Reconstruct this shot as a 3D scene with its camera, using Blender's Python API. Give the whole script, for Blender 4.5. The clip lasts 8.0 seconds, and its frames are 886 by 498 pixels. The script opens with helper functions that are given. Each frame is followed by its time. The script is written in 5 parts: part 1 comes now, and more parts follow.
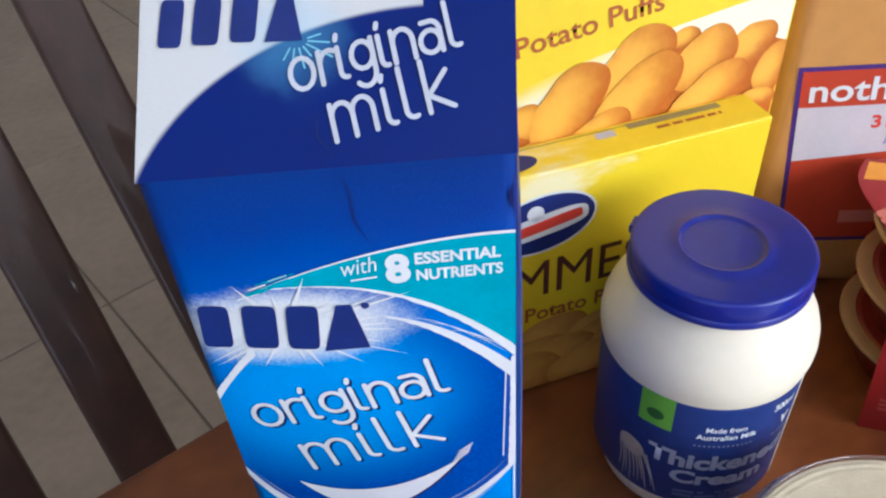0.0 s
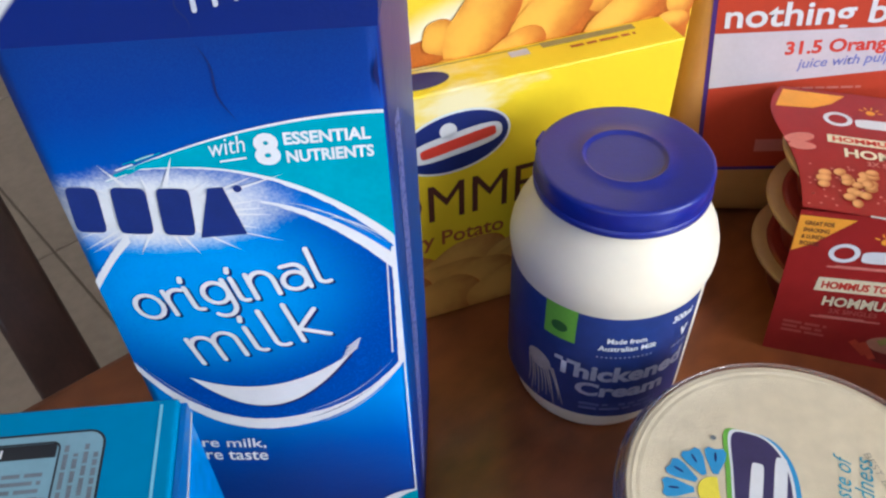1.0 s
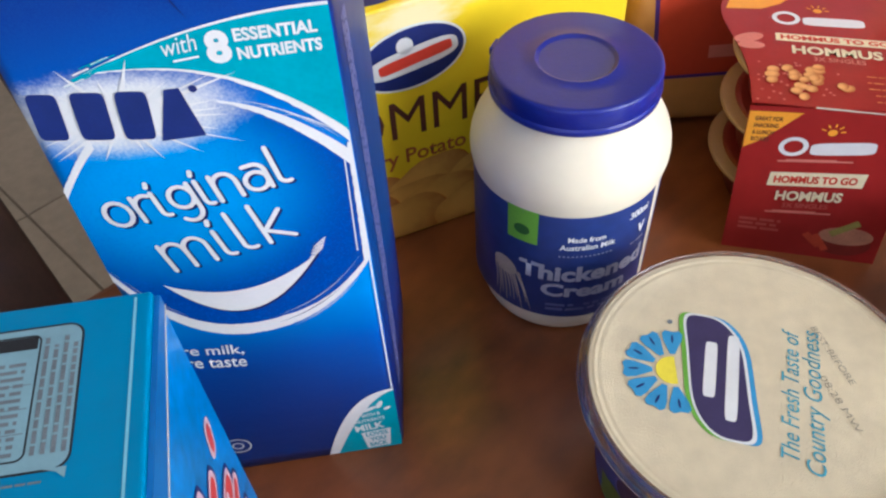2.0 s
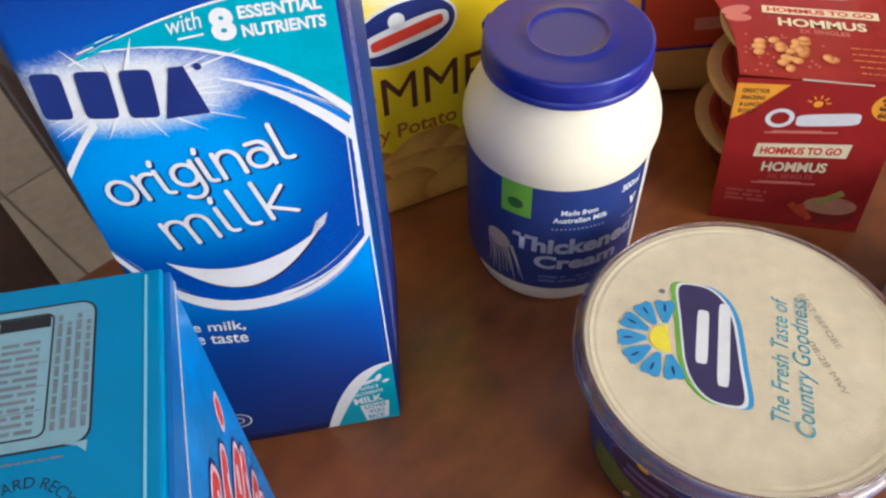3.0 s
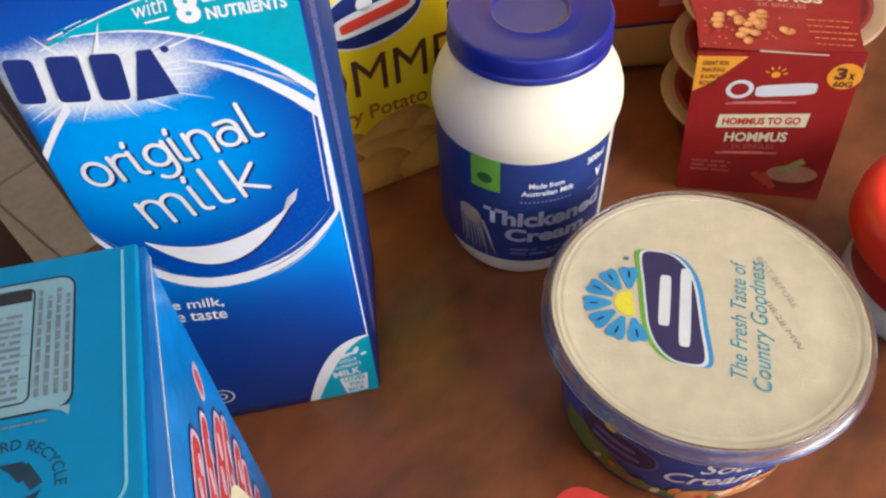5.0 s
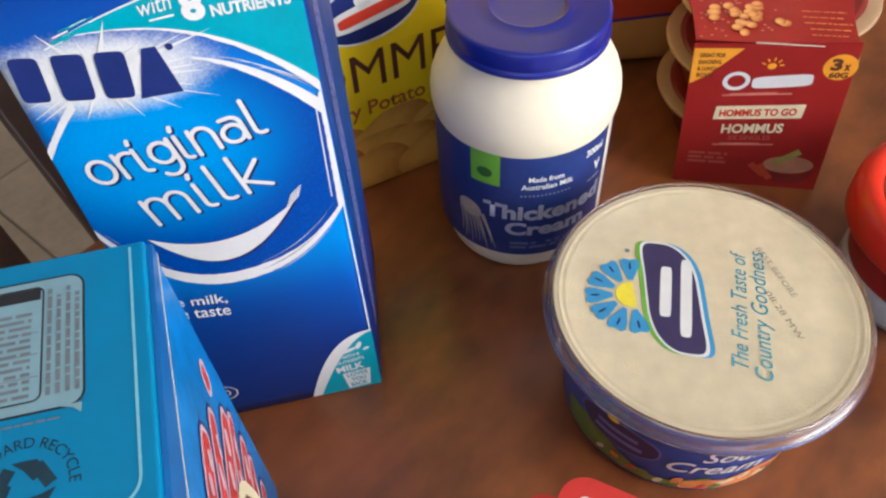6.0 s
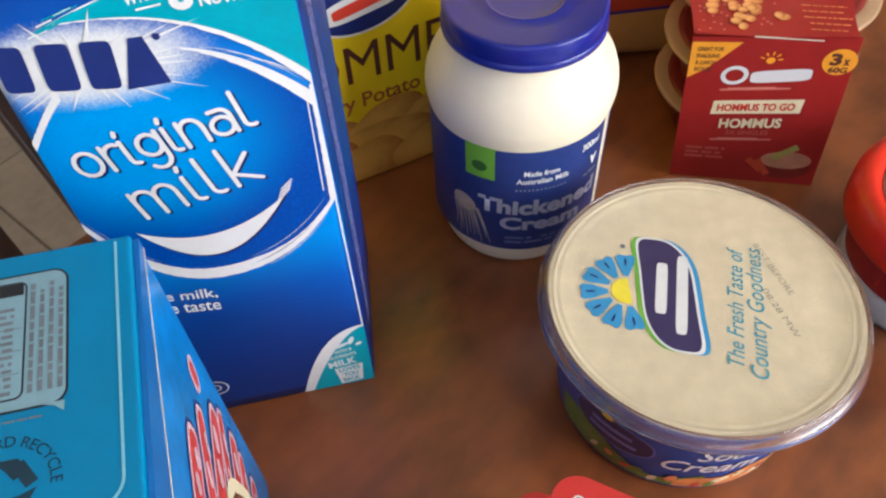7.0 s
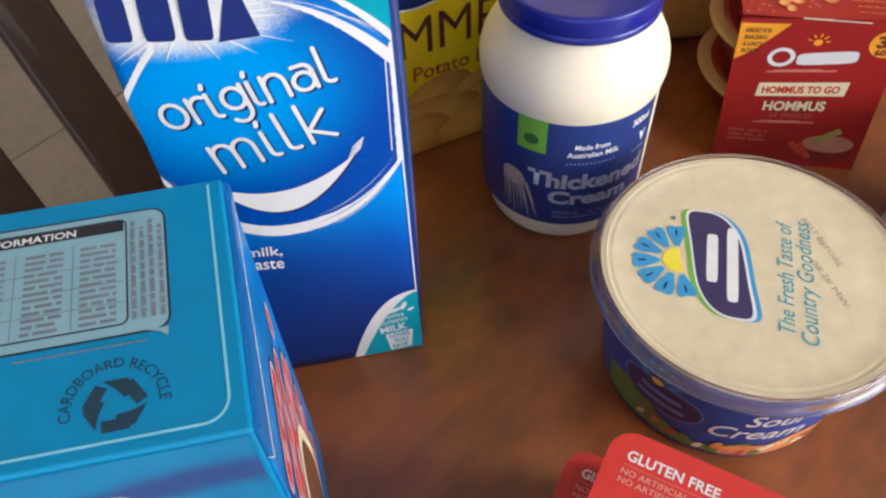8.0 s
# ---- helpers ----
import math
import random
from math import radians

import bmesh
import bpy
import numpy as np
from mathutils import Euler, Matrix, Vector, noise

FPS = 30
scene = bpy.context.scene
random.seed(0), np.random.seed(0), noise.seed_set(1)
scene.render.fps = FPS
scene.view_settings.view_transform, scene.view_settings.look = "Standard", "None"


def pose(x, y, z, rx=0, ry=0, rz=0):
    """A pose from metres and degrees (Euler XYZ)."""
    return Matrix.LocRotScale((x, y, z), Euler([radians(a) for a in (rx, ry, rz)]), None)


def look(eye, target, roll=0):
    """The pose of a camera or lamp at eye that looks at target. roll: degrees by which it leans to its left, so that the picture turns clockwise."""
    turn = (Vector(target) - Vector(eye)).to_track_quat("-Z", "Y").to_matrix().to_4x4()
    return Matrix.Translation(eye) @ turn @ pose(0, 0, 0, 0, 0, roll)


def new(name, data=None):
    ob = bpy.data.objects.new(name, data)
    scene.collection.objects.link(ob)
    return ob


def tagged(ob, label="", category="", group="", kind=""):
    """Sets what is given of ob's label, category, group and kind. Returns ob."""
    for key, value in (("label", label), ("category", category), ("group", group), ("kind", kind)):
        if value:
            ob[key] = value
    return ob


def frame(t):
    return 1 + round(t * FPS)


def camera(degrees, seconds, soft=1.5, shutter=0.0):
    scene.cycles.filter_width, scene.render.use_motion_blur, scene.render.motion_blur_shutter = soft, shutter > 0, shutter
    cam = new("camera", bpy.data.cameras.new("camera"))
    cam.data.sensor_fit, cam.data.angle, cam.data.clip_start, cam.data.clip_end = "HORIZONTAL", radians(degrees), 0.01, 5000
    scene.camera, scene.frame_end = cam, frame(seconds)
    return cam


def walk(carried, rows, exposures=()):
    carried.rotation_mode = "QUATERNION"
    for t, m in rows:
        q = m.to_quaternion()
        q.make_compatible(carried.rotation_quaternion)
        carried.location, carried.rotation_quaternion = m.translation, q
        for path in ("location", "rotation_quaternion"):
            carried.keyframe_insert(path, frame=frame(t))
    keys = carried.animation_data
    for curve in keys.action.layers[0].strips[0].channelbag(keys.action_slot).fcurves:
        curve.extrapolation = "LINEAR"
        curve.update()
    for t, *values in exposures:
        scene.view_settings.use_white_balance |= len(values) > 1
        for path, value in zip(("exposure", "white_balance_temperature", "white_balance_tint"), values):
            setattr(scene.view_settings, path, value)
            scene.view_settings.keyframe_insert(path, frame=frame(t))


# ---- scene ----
cam = camera(58.5, 8.0, 2.3)
PATH = [
    (0, (0.00596, 0.00037, 1.03488), (-0.01591, 0.15035, 0.90439), -4.54),
    (0.5, (0.01400, -0.00312, 1.03365), (-0.00266, 0.14448, 0.89972), -3.01),
    (1, (0.02504, -0.00930, 1.02333), (0.01285, 0.13431, 0.88466), -1.84),
    (1.5, (0.03203, -0.01477, 1.02279), (0.02305, 0.12625, 0.88126), -1.87),
    (2, (0.03118, -0.02514, 1.01979), (0.02393, 0.10929, 0.87189), -3.81),
    (2.2, (0.02551, -0.02814, 1.02191), (0.01833, 0.10395, 0.87190), -4.40),
    (3.3, (0.02569, -0.02758, 1.02223), (0.02440, 0.10211, 0.86998), -2.79),
    (3.5, (0.02252, -0.02827, 1.01987), (0.02097, 0.10157, 0.86775), -3.09),
    (4, (0.02450, -0.03158, 1.02129), (0.02330, 0.09789, 0.86886), -3.51),
    (4.5, (0.03035, -0.03281, 1.02104), (0.03009, 0.09596, 0.86802), -3.41),
    (4.7, (0.03253, -0.03461, 1.02289), (0.03257, 0.09337, 0.86920), -3.53),
    (5.8, (0.02544, -0.03867, 1.02908), (0.02697, 0.08727, 0.87372), -4.13),
    (6, (0.02820, -0.03767, 1.02695), (0.03037, 0.08825, 0.87158), -3.86),
    (6.5, (0.02950, -0.03600, 1.02596), (0.03207, 0.08896, 0.86983), -3.36),
    (7, (0.02921, -0.03494, 1.02493), (0.03216, 0.08936, 0.86828), -3.24),
    (7.5, (0.02611, -0.04014, 1.02121), (0.02809, 0.08314, 0.86373), -3.88),
    (8, (0.01314, -0.04808, 1.02340), (0.01328, 0.07671, 0.86711), -3.04),
]
walk(cam, [(t, look(eye, target, roll)) for t, eye, target, roll in PATH], [(0.0, -0.50, 5350, 10), (2.5, -0.36, 5800, 10), (8.0, -0.28, 6100, 10)])

# ---- light: daylight from a window beside the table, and an added fill lamp ----
world = bpy.data.worlds.new("world")
scene.world = world
world.use_nodes = True
wn = world.node_tree.nodes
sky = wn.new("ShaderNodeTexSky")
sky.sky_type = "NISHITA"
sky.sun_disc = False
sky.sun_elevation = radians(38)
sky.sun_rotation = radians(120)
wn["Background"].inputs[1].default_value = 0.12
world.node_tree.links.new(sky.outputs[0], wn["Background"].inputs[0])

sun_data = bpy.data.lights.new("sun", "SUN")
sun_data.energy, sun_data.angle, sun_data.color = 2.0, radians(0.5), (1.0, 0.95, 0.88)
sun = new("sun", sun_data)
sun.matrix_world = look((3, -4, 6), (0, 0, 0))

WIN_X, WIN_Y, WIN_Z, WIN_W, WIN_H = 2.0, -1.0, 1.7, 1.6, 1.3      # window in the wall to the right
TABLE = 0.75


def area_lamp(name, eye, target, w, h, watts, color):
    data = bpy.data.lights.new(name, "AREA")
    data.shape, data.size, data.size_y, data.energy, data.color = "RECTANGLE", w, h, watts, color
    ob = new(name, data)
    ob.matrix_world = look(eye, target)
    return ob


area_lamp("window_light", (WIN_X - 0.03, WIN_Y, WIN_Z), (0, 0.1, 0.8), WIN_W, WIN_H, 92, (1.0, 0.96, 0.89))
# added fill lamp by the unseen south opening, lifts shadows and front faces
area_lamp("door_light", (-0.5, -1.93, 1.3), (-0.3, 0, 0.9), 1.6, 1.9, 13, (1.0, 0.97, 0.92))


# ---- materials ----
def links(mat):
    return mat.node_tree.nodes, mat.node_tree.links


def base(name, color, rough=0.5, metal=0.0, vary=0.12, size=60.0, bump=0.0, bump_size=400.0, coat=0.0, spec=0.4):
    """A surface with two scales of variation and fine relief, in object space."""
    m = bpy.data.materials.new(name)
    m.use_nodes = True
    n, l = links(m)
    b = n["Principled BSDF"]
    b.inputs["Roughness"].default_value, b.inputs["Metallic"].default_value = rough, metal
    b.inputs["Coat Weight"].default_value = coat
    b.inputs["Coat Roughness"].default_value = 0.12
    b.inputs["Specular IOR Level"].default_value = spec
    tc = n.new("ShaderNodeTexCoord")
    a, f = n.new("ShaderNodeTexNoise"), n.new("ShaderNodeTexNoise")
    a.inputs["Scale"].default_value, f.inputs["Scale"].default_value = size, size * 9
    a.inputs["Detail"].default_value = f.inputs["Detail"].default_value = 4
    for x in (a, f):
        l.new(tc.outputs["Object"], x.inputs["Vector"])
    mix = n.new("ShaderNodeMix")
    mix.inputs[0].default_value = 0.4
    l.new(a.outputs[0], mix.inputs[2])
    l.new(f.outputs[0], mix.inputs[3])
    r = n.new("ShaderNodeMapRange")
    r.inputs[1].default_value, r.inputs[2].default_value = 0.3, 0.7
    r.inputs[3].default_value, r.inputs[4].default_value = 1 - vary, 1 + vary
    l.new(mix.outputs[0], r.inputs[0])
    c = n.new("ShaderNodeVectorMath")
    c.operation = "SCALE"
    c.inputs[0].default_value = color[:3]
    l.new(r.outputs[0], c.inputs["Scale"])
    l.new(c.outputs[0], b.inputs["Base Color"])
    if bump:
        t = n.new("ShaderNodeTexNoise")
        t.inputs["Scale"].default_value, t.inputs["Detail"].default_value = bump_size, 5
        l.new(tc.outputs["Object"], t.inputs["Vector"])
        bp = n.new("ShaderNodeBump")
        bp.inputs["Strength"].default_value, bp.inputs["Distance"].default_value = bump, 0.001
        l.new(t.outputs[0], bp.inputs["Height"])
        l.new(bp.outputs[0], b.inputs["Normal"])
    return m


def math_node(n, l, op, a, b=None, clamp=False):
    x = n.new("ShaderNodeMath")
    x.operation, x.use_clamp = op, clamp
    for i, v in enumerate((a, b)):
        if v is None:
            continue
        if isinstance(v, (int, float)):
            x.inputs[i].default_value = v
        else:
            l.new(v, x.inputs[i])
    return x.outputs[0]


def mm_axes(n, l):
    """Object coordinates in millimetres, as three outputs."""
    tc, sp = n.new("ShaderNodeTexCoord"), n.new("ShaderNodeSeparateXYZ")
    l.new(tc.outputs["Object"], sp.inputs[0])
    return [math_node(n, l, "MULTIPLY", sp.outputs[i], 1000.0) for i in range(3)], tc


def ramp(n, l, fac, stops):
    r = n.new("ShaderNodeValToRGB")
    l.new(fac, r.inputs[0])
    e = r.color_ramp.elements
    while len(e) < len(stops):
        e.new(0.5)
    for k, (p, c) in zip(e, stops):
        k.position, k.color = p, (*c, 1)
    return r.outputs[0]


def blend(n, l, fac, a, b):
    x = n.new("ShaderNodeMix")
    x.data_type = "RGBA"
    for i, v in ((0, fac), (6, a), (7, b)):
        if isinstance(v, tuple):
            x.inputs[i].default_value = (*v, 1)
        elif isinstance(v, (int, float)):
            x.inputs[i].default_value = v
        else:
            l.new(v, x.inputs[i])
    return x.outputs[2]


def noise_out(n, l, tc, scale, detail=4.0, stretch=None):
    t = n.new("ShaderNodeTexNoise")
    t.inputs["Scale"].default_value, t.inputs["Detail"].default_value = scale, detail
    if stretch:
        mp = n.new("ShaderNodeMapping")
        mp.inputs["Scale"].default_value = stretch
        l.new(tc.outputs["Object"], mp.inputs[0])
        l.new(mp.outputs[0], t.inputs["Vector"])
    else:
        l.new(tc.outputs["Object"], t.inputs["Vector"])
    return t.outputs[0]


def ellipse_mask(n, l, x, y, cx, cy, rx, ry, soft, wob=None):
    """1 inside an ellipse, falling to 0 over the soft share of its radius."""
    dx = math_node(n, l, "DIVIDE", math_node(n, l, "SUBTRACT", x, cx), rx)
    dy = math_node(n, l, "DIVIDE", math_node(n, l, "SUBTRACT", y, cy), ry)
    d = math_node(n, l, "SQRT", math_node(n, l, "ADD", math_node(n, l, "MULTIPLY", dx, dx), math_node(n, l, "MULTIPLY", dy, dy)))
    if wob is not None:
        d = math_node(n, l, "ADD", d, math_node(n, l, "MULTIPLY", math_node(n, l, "SUBTRACT", wob, 0.5), 0.8))
    r = n.new("ShaderNodeMapRange")
    r.interpolation_type = "SMOOTHSTEP"
    r.inputs[1].default_value, r.inputs[2].default_value = 1 - soft, 1 + soft
    r.inputs[3].default_value, r.inputs[4].default_value = 1, 0
    l.new(d, r.inputs[0])
    return r.outputs[0]


def fresh(name, rough, coat=0.0, metal=0.0, spec=0.5):
    m = bpy.data.materials.new(name)
    m.use_nodes = True
    n, l = links(m)
    b = n["Principled BSDF"]
    b.inputs["Roughness"].default_value, b.inputs["Coat Weight"].default_value = rough, coat
    b.inputs["Coat Roughness"].default_value, b.inputs["Metallic"].default_value = 0.15, metal
    b.inputs["Specular IOR Level"].default_value = spec
    return m, n, l, b


def fine_bump(n, l, b, tc, scale, strength, stretch=None):
    bp = n.new("ShaderNodeBump")
    bp.inputs["Strength"].default_value, bp.inputs["Distance"].default_value = strength, 0.001
    l.new(noise_out(n, l, tc, scale, 4, stretch), bp.inputs["Height"])
    l.new(bp.outputs[0], b.inputs["Normal"])


WHITE_PRINT = base("white_print", (0.72, 0.73, 0.76), 0.42, vary=0.05, size=150)
NAVY_PRINT = base("navy_print", (0.012, 0.025, 0.16), 0.4, vary=0.15, size=150)
SHADOW_PRINT = base("dark_blue_print", (0.006, 0.014, 0.11), 0.42, vary=0.1, size=150)
TEAL_PRINT = base("teal_print", (0.0, 0.33, 0.45), 0.4, vary=0.12, size=80)
RED_PRINT = base("red_print", (0.62, 0.05, 0.03), 0.42, vary=0.1, size=90)
BROWN_PRINT = base("brown_print", (0.11, 0.035, 0.025), 0.45, vary=0.12, size=90)
RUST_PRINT = base("rust_print", (0.42, 0.11, 0.03), 0.45, vary=0.12, size=90)
BLACK_PRINT = base("black_print", (0.02, 0.022, 0.028), 0.45, vary=0.15, size=120)
GREY_PRINT = base("grey_print", (0.16, 0.19, 0.22), 0.5, vary=0.2, size=200)
GREEN_PRINT = base("green_print", (0.16, 0.42, 0.05), 0.42, vary=0.1, size=90)
YELLOW_PRINT = base("yellow_print", (0.85, 0.72, 0.06), 0.42, vary=0.08, size=90)
ORANGE_PRINT = base("orange_print", (0.85, 0.36, 0.03), 0.42, vary=0.08, size=90)
SKYBLUE_PRINT = base("sky_blue_print", (0.05, 0.3, 0.6), 0.42, vary=0.1, size=120)
SCRIPT_PRINT = base("script_blue_print", (0.06, 0.33, 0.46), 0.45, vary=0.15, size=120)
PURPLE_PRINT = base("purple_print", (0.07, 0.03, 0.2), 0.42, vary=0.1, size=90)
PLUM_PRINT = base("plum_print", (0.045, 0.035, 0.11), 0.42, vary=0.12, size=120)
LILAC_PRINT = base("lilac_print", (0.2, 0.22, 0.55), 0.45, vary=0.1, size=90)
PALE_RED_PRINT = base("pale_red_print", (0.62, 0.2, 0.16), 0.45, vary=0.1, size=90)
PINK_PRINT = base("pale_pink_print", (0.62, 0.42, 0.5), 0.42, vary=0.25, size=120)
SOFT_RED_PRINT = base("soft_red_print", (0.55, 0.05, 0.05), 0.42, vary=0.25, size=90)
PALE_GREY_PRINT = base("pale_grey_print", (0.5, 0.52, 0.6), 0.42, vary=0.08, size=150)
OLIVE_PRINT = base("olive_grey_print", (0.3, 0.26, 0.1), 0.5, vary=0.2, size=90)
DIM_RED_PRINT = base("dim_red_print", (0.48, 0.1, 0.08), 0.45, vary=0.15, size=90)
ROSE_PRINT = base("rose_print", (0.68, 0.36, 0.32), 0.45, vary=0.15, size=150)
INK_PRINT = base("blue_black_print", (0.014, 0.045, 0.075), 0.45, vary=0.2, size=120)
SILVER_PRINT = base("silver_grey_print", (0.34, 0.35, 0.45), 0.4, vary=0.12, size=120)
STAMP_INK = base("stamp_ink", (0.3, 0.27, 0.22), 0.6, vary=0.3, size=500)


def milk_glow(n, l, x, z, tc):
    """The white burst printed round the brand mark."""
    wob = math_node(n, l, "ADD", math_node(n, l, "MULTIPLY", noise_out(n, l, tc, 160.0, 4), 0.45), math_node(n, l, "MULTIPLY", noise_out(n, l, tc, 1500.0, 3), 0.55))
    return ellipse_mask(n, l, x, z, 20.0, 163.8, 23.0, 9.4, 0.4, wob)


def milk_skin():
    m, n, l, b = fresh("milk_carton_print", 0.42, 0.04, 0.0, 0.25)
    (x, y, z), tc = mm_axes(n, l)
    zz = math_node(n, l, "DIVIDE", z, 203.0)
    zz = math_node(n, l, "ADD", zz, math_node(n, l, "MULTIPLY", math_node(n, l, "SUBTRACT", noise_out(n, l, tc, 25, 3), 0.5), 0.05))
    col = ramp(n, l, zz, [(0.0, (0.002, 0.007, 0.12)), (0.17, (0.0, 0.020, 0.25)), (0.34, (0.0, 0.10, 0.54)), (0.45, (0.0, 0.235, 0.72)),
                          (0.79, (0.0, 0.16, 0.6)), (0.86, (0.0, 0.065, 0.4)), (0.93, (0.0, 0.024, 0.25)), (1.0, (0.0, 0.015, 0.18))])
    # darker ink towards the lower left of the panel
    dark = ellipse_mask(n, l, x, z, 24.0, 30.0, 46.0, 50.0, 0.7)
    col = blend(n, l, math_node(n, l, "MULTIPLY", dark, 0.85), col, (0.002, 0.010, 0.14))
    speck = noise_out(n, l, tc, 2600.0, 2)
    col = blend(n, l, math_node(n, l, "MULTIPLY", speck, 0.12), col, (0.05, 0.3, 0.75))
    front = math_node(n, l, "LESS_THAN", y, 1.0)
    # panels behind the front mixed to navy: their shade put into the colour
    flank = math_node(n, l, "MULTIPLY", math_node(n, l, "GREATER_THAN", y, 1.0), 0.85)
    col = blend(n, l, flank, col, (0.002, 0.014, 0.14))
    col = blend(n, l, math_node(n, l, "MULTIPLY", milk_glow(n, l, x, z, tc), front), col, (0.71, 0.73, 0.76))
    l.new(col, b.inputs["Base Color"])
    fine_bump(n, l, b, tc, 90.0, 0.22)
    return m


def milk_oval():
    m, n, l, b = fresh("milk_oval_print", 0.42, 0.04, 0.0, 0.25)
    (x, y, z), tc = mm_axes(n, l)
    lit = ellipse_mask(n, l, x, z, 24.0, 138.0, 29.5, 25.5, 0.55)
    col = blend(n, l, lit, (0.001, 0.03, 0.28), (0.0, 0.30, 0.77))
    speck = noise_out(n, l, tc, 2600.0, 2)
    col = blend(n, l, math_node(n, l, "MULTIPLY", speck, 0.3), col, (0.0, 0.2, 0.7))
    dots = math_node(n, l, "GREATER_THAN", noise_out(n, l, tc, 1500.0, 2), 0.56)
    col = blend(n, l, math_node(n, l, "MULTIPLY", dots, math_node(n, l, "SUBTRACT", 0.45, math_node(n, l, "MULTIPLY", lit, 0.35))), col, (0.0, 0.11, 0.55))
    col = blend(n, l, milk_glow(n, l, x, z, tc), col, (0.71, 0.73, 0.76))
    l.new(col, b.inputs["Base Color"])
    fine_bump(n, l, b, tc, 900.0, 0.06)
    return m


def milk_roof():
    m, n, l, b = fresh("milk_roof_print", 0.42, 0.04, 0.0, 0.25)
    (x, y, z), tc = mm_axes(n, l)
    # white corner swept off by a curved edge
    d = ellipse_mask(n, l, x, z, 55.0, 193.6, 58.0, 29.7, 0.012)
    d = math_node(n, l, "MAXIMUM", d, math_node(n, l, "GREATER_THAN", x, 55.0))
    col = blend(n, l, d, (0.58, 0.58, 0.59), (0.0, 0.012, 0.145))
    glow = ellipse_mask(n, l, x, z, 30.0, 220.0, 8.0, 5.0, 0.8, noise_out(n, l, tc, 200, 4))
    col = blend(n, l, math_node(n, l, "MULTIPLY", glow, 0.28), col, (0.15, 0.5, 0.8))
    l.new(col, b.inputs["Base Color"])
    fine_bump(n, l, b, tc, 900.0, 0.08)
    return m


def wood(name, dark, light, rough, along=(2.0, 26.0, 26.0), coat=0.2, red=0.3):
    m, n, l, b = fresh(name, rough, coat)
    tc = n.new("ShaderNodeTexCoord")
    g = noise_out(n, l, tc, 3.2, 8, along)
    f = noise_out(n, l, tc, 22.0, 5, along)
    s = noise_out(n, l, tc, 11.0, 5)
    fac = math_node(n, l, "ADD", math_node(n, l, "MULTIPLY", g, 0.4), math_node(n, l, "ADD", math_node(n, l, "MULTIPLY", f, 0.2), math_node(n, l, "MULTIPLY", s, 0.45)))
    mid = tuple((a + c) / 2 for a, c in zip(dark, light))
    col = ramp(n, l, fac, [(0.36, dark), (0.52, mid), (0.69, light)])
    l.new(col, b.inputs["Base Color"])
    r = n.new("ShaderNodeMapRange")
    r.inputs[3].default_value, r.inputs[4].default_value = rough - 0.08, rough + 0.1
    l.new(s, r.inputs[0])
    l.new(r.outputs[0], b.inputs["Roughness"])
    fine_bump(n, l, b, tc, 60.0, 0.05, along)
    return m


TABLE_WOOD = wood("table_wood", (0.030, 0.012, 0.009), (0.40, 0.122, 0.033), 0.3, (2.2, 4.0, 4.0), 0.2)
CHAIR_WOOD = wood("chair_wood", (0.036, 0.018, 0.015), (0.085, 0.036, 0.028), 0.5, (20.0, 20.0, 2.0), 0.45)
CHAIR_WOOD.node_tree.nodes["Principled BSDF"].inputs["Coat Roughness"].default_value = 0.06
WALL_PAINT = base("wall_paint", (0.56, 0.53, 0.48), 0.85, vary=0.06, size=2, bump=0.1, bump_size=200)
CEIL_PAINT = base("ceiling_paint", (0.74, 0.73, 0.71), 0.9, vary=0.04, size=2, bump=0.1, bump_size=200)
TILE = base("floor_tile", (0.45, 0.37, 0.29), 0.42, vary=0.2, size=5, bump=0.1, bump_size=90)
GROUT = base("grout", (0.26, 0.215, 0.17), 0.85, vary=0.15, size=60, bump=0.2)
FRAME_PAINT = base("frame_paint", (0.78, 0.77, 0.74), 0.45, vary=0.05, size=8)
BLUE_CAP = base("blue_cap_plastic", (0.009, 0.018, 0.25), 0.36, vary=0.12, size=40, bump=0.05, bump_size=700, coat=0.25)
MILKY_PLASTIC = base("milky_white_plastic", (0.82, 0.75, 0.6), 0.4, vary=0.03, size=30, bump=0.04, bump_size=300)
MILKY_PLASTIC.node_tree.nodes["Principled BSDF"].inputs["Subsurface Weight"].default_value = 0.25
MILKY_PLASTIC.node_tree.nodes["Principled BSDF"].inputs["Subsurface Radius"].default_value = (0.006, 0.005, 0.004)
JAR_LABEL = base("jar_label_blue", (0.02, 0.042, 0.19), 0.4, vary=0.2, size=25, bump=0.04, bump_size=600)
YELLOW_CARD = base("yellow_card", (0.86, 0.66, 0.03), 0.4, vary=0.08, size=20, bump=0.04, bump_size=500, coat=0.15)
RED_CARD = base("red_card", (0.33, 0.017, 0.016), 0.4, vary=0.12, size=22, bump=0.05, bump_size=600, coat=0.1)
BRIGHT_RED_CARD = base("bright_red_card", (0.58, 0.035, 0.03), 0.45, vary=0.1, size=30, bump=0.06, bump_size=600)
CARD_EDGE = base("card_edge", (0.55, 0.5, 0.44), 0.8, vary=0.12, size=300)
BLUE_CARD = base("blue_card", (0.0, 0.215, 0.45), 0.4, vary=0.08, size=18, bump=0.05, bump_size=500, coat=0.15)
PALE_BLUE_PRINT = base("pale_blue_print", (0.22, 0.38, 0.46), 0.42, vary=0.07, size=90)
LINE_BLUE_PRINT = base("line_blue_print", (0.22, 0.55, 0.72), 0.42, vary=0.07, size=90)
CUP_PLASTIC = base("cup_plastic", (0.42, 0.27, 0.16), 0.35, vary=0.08, size=40)
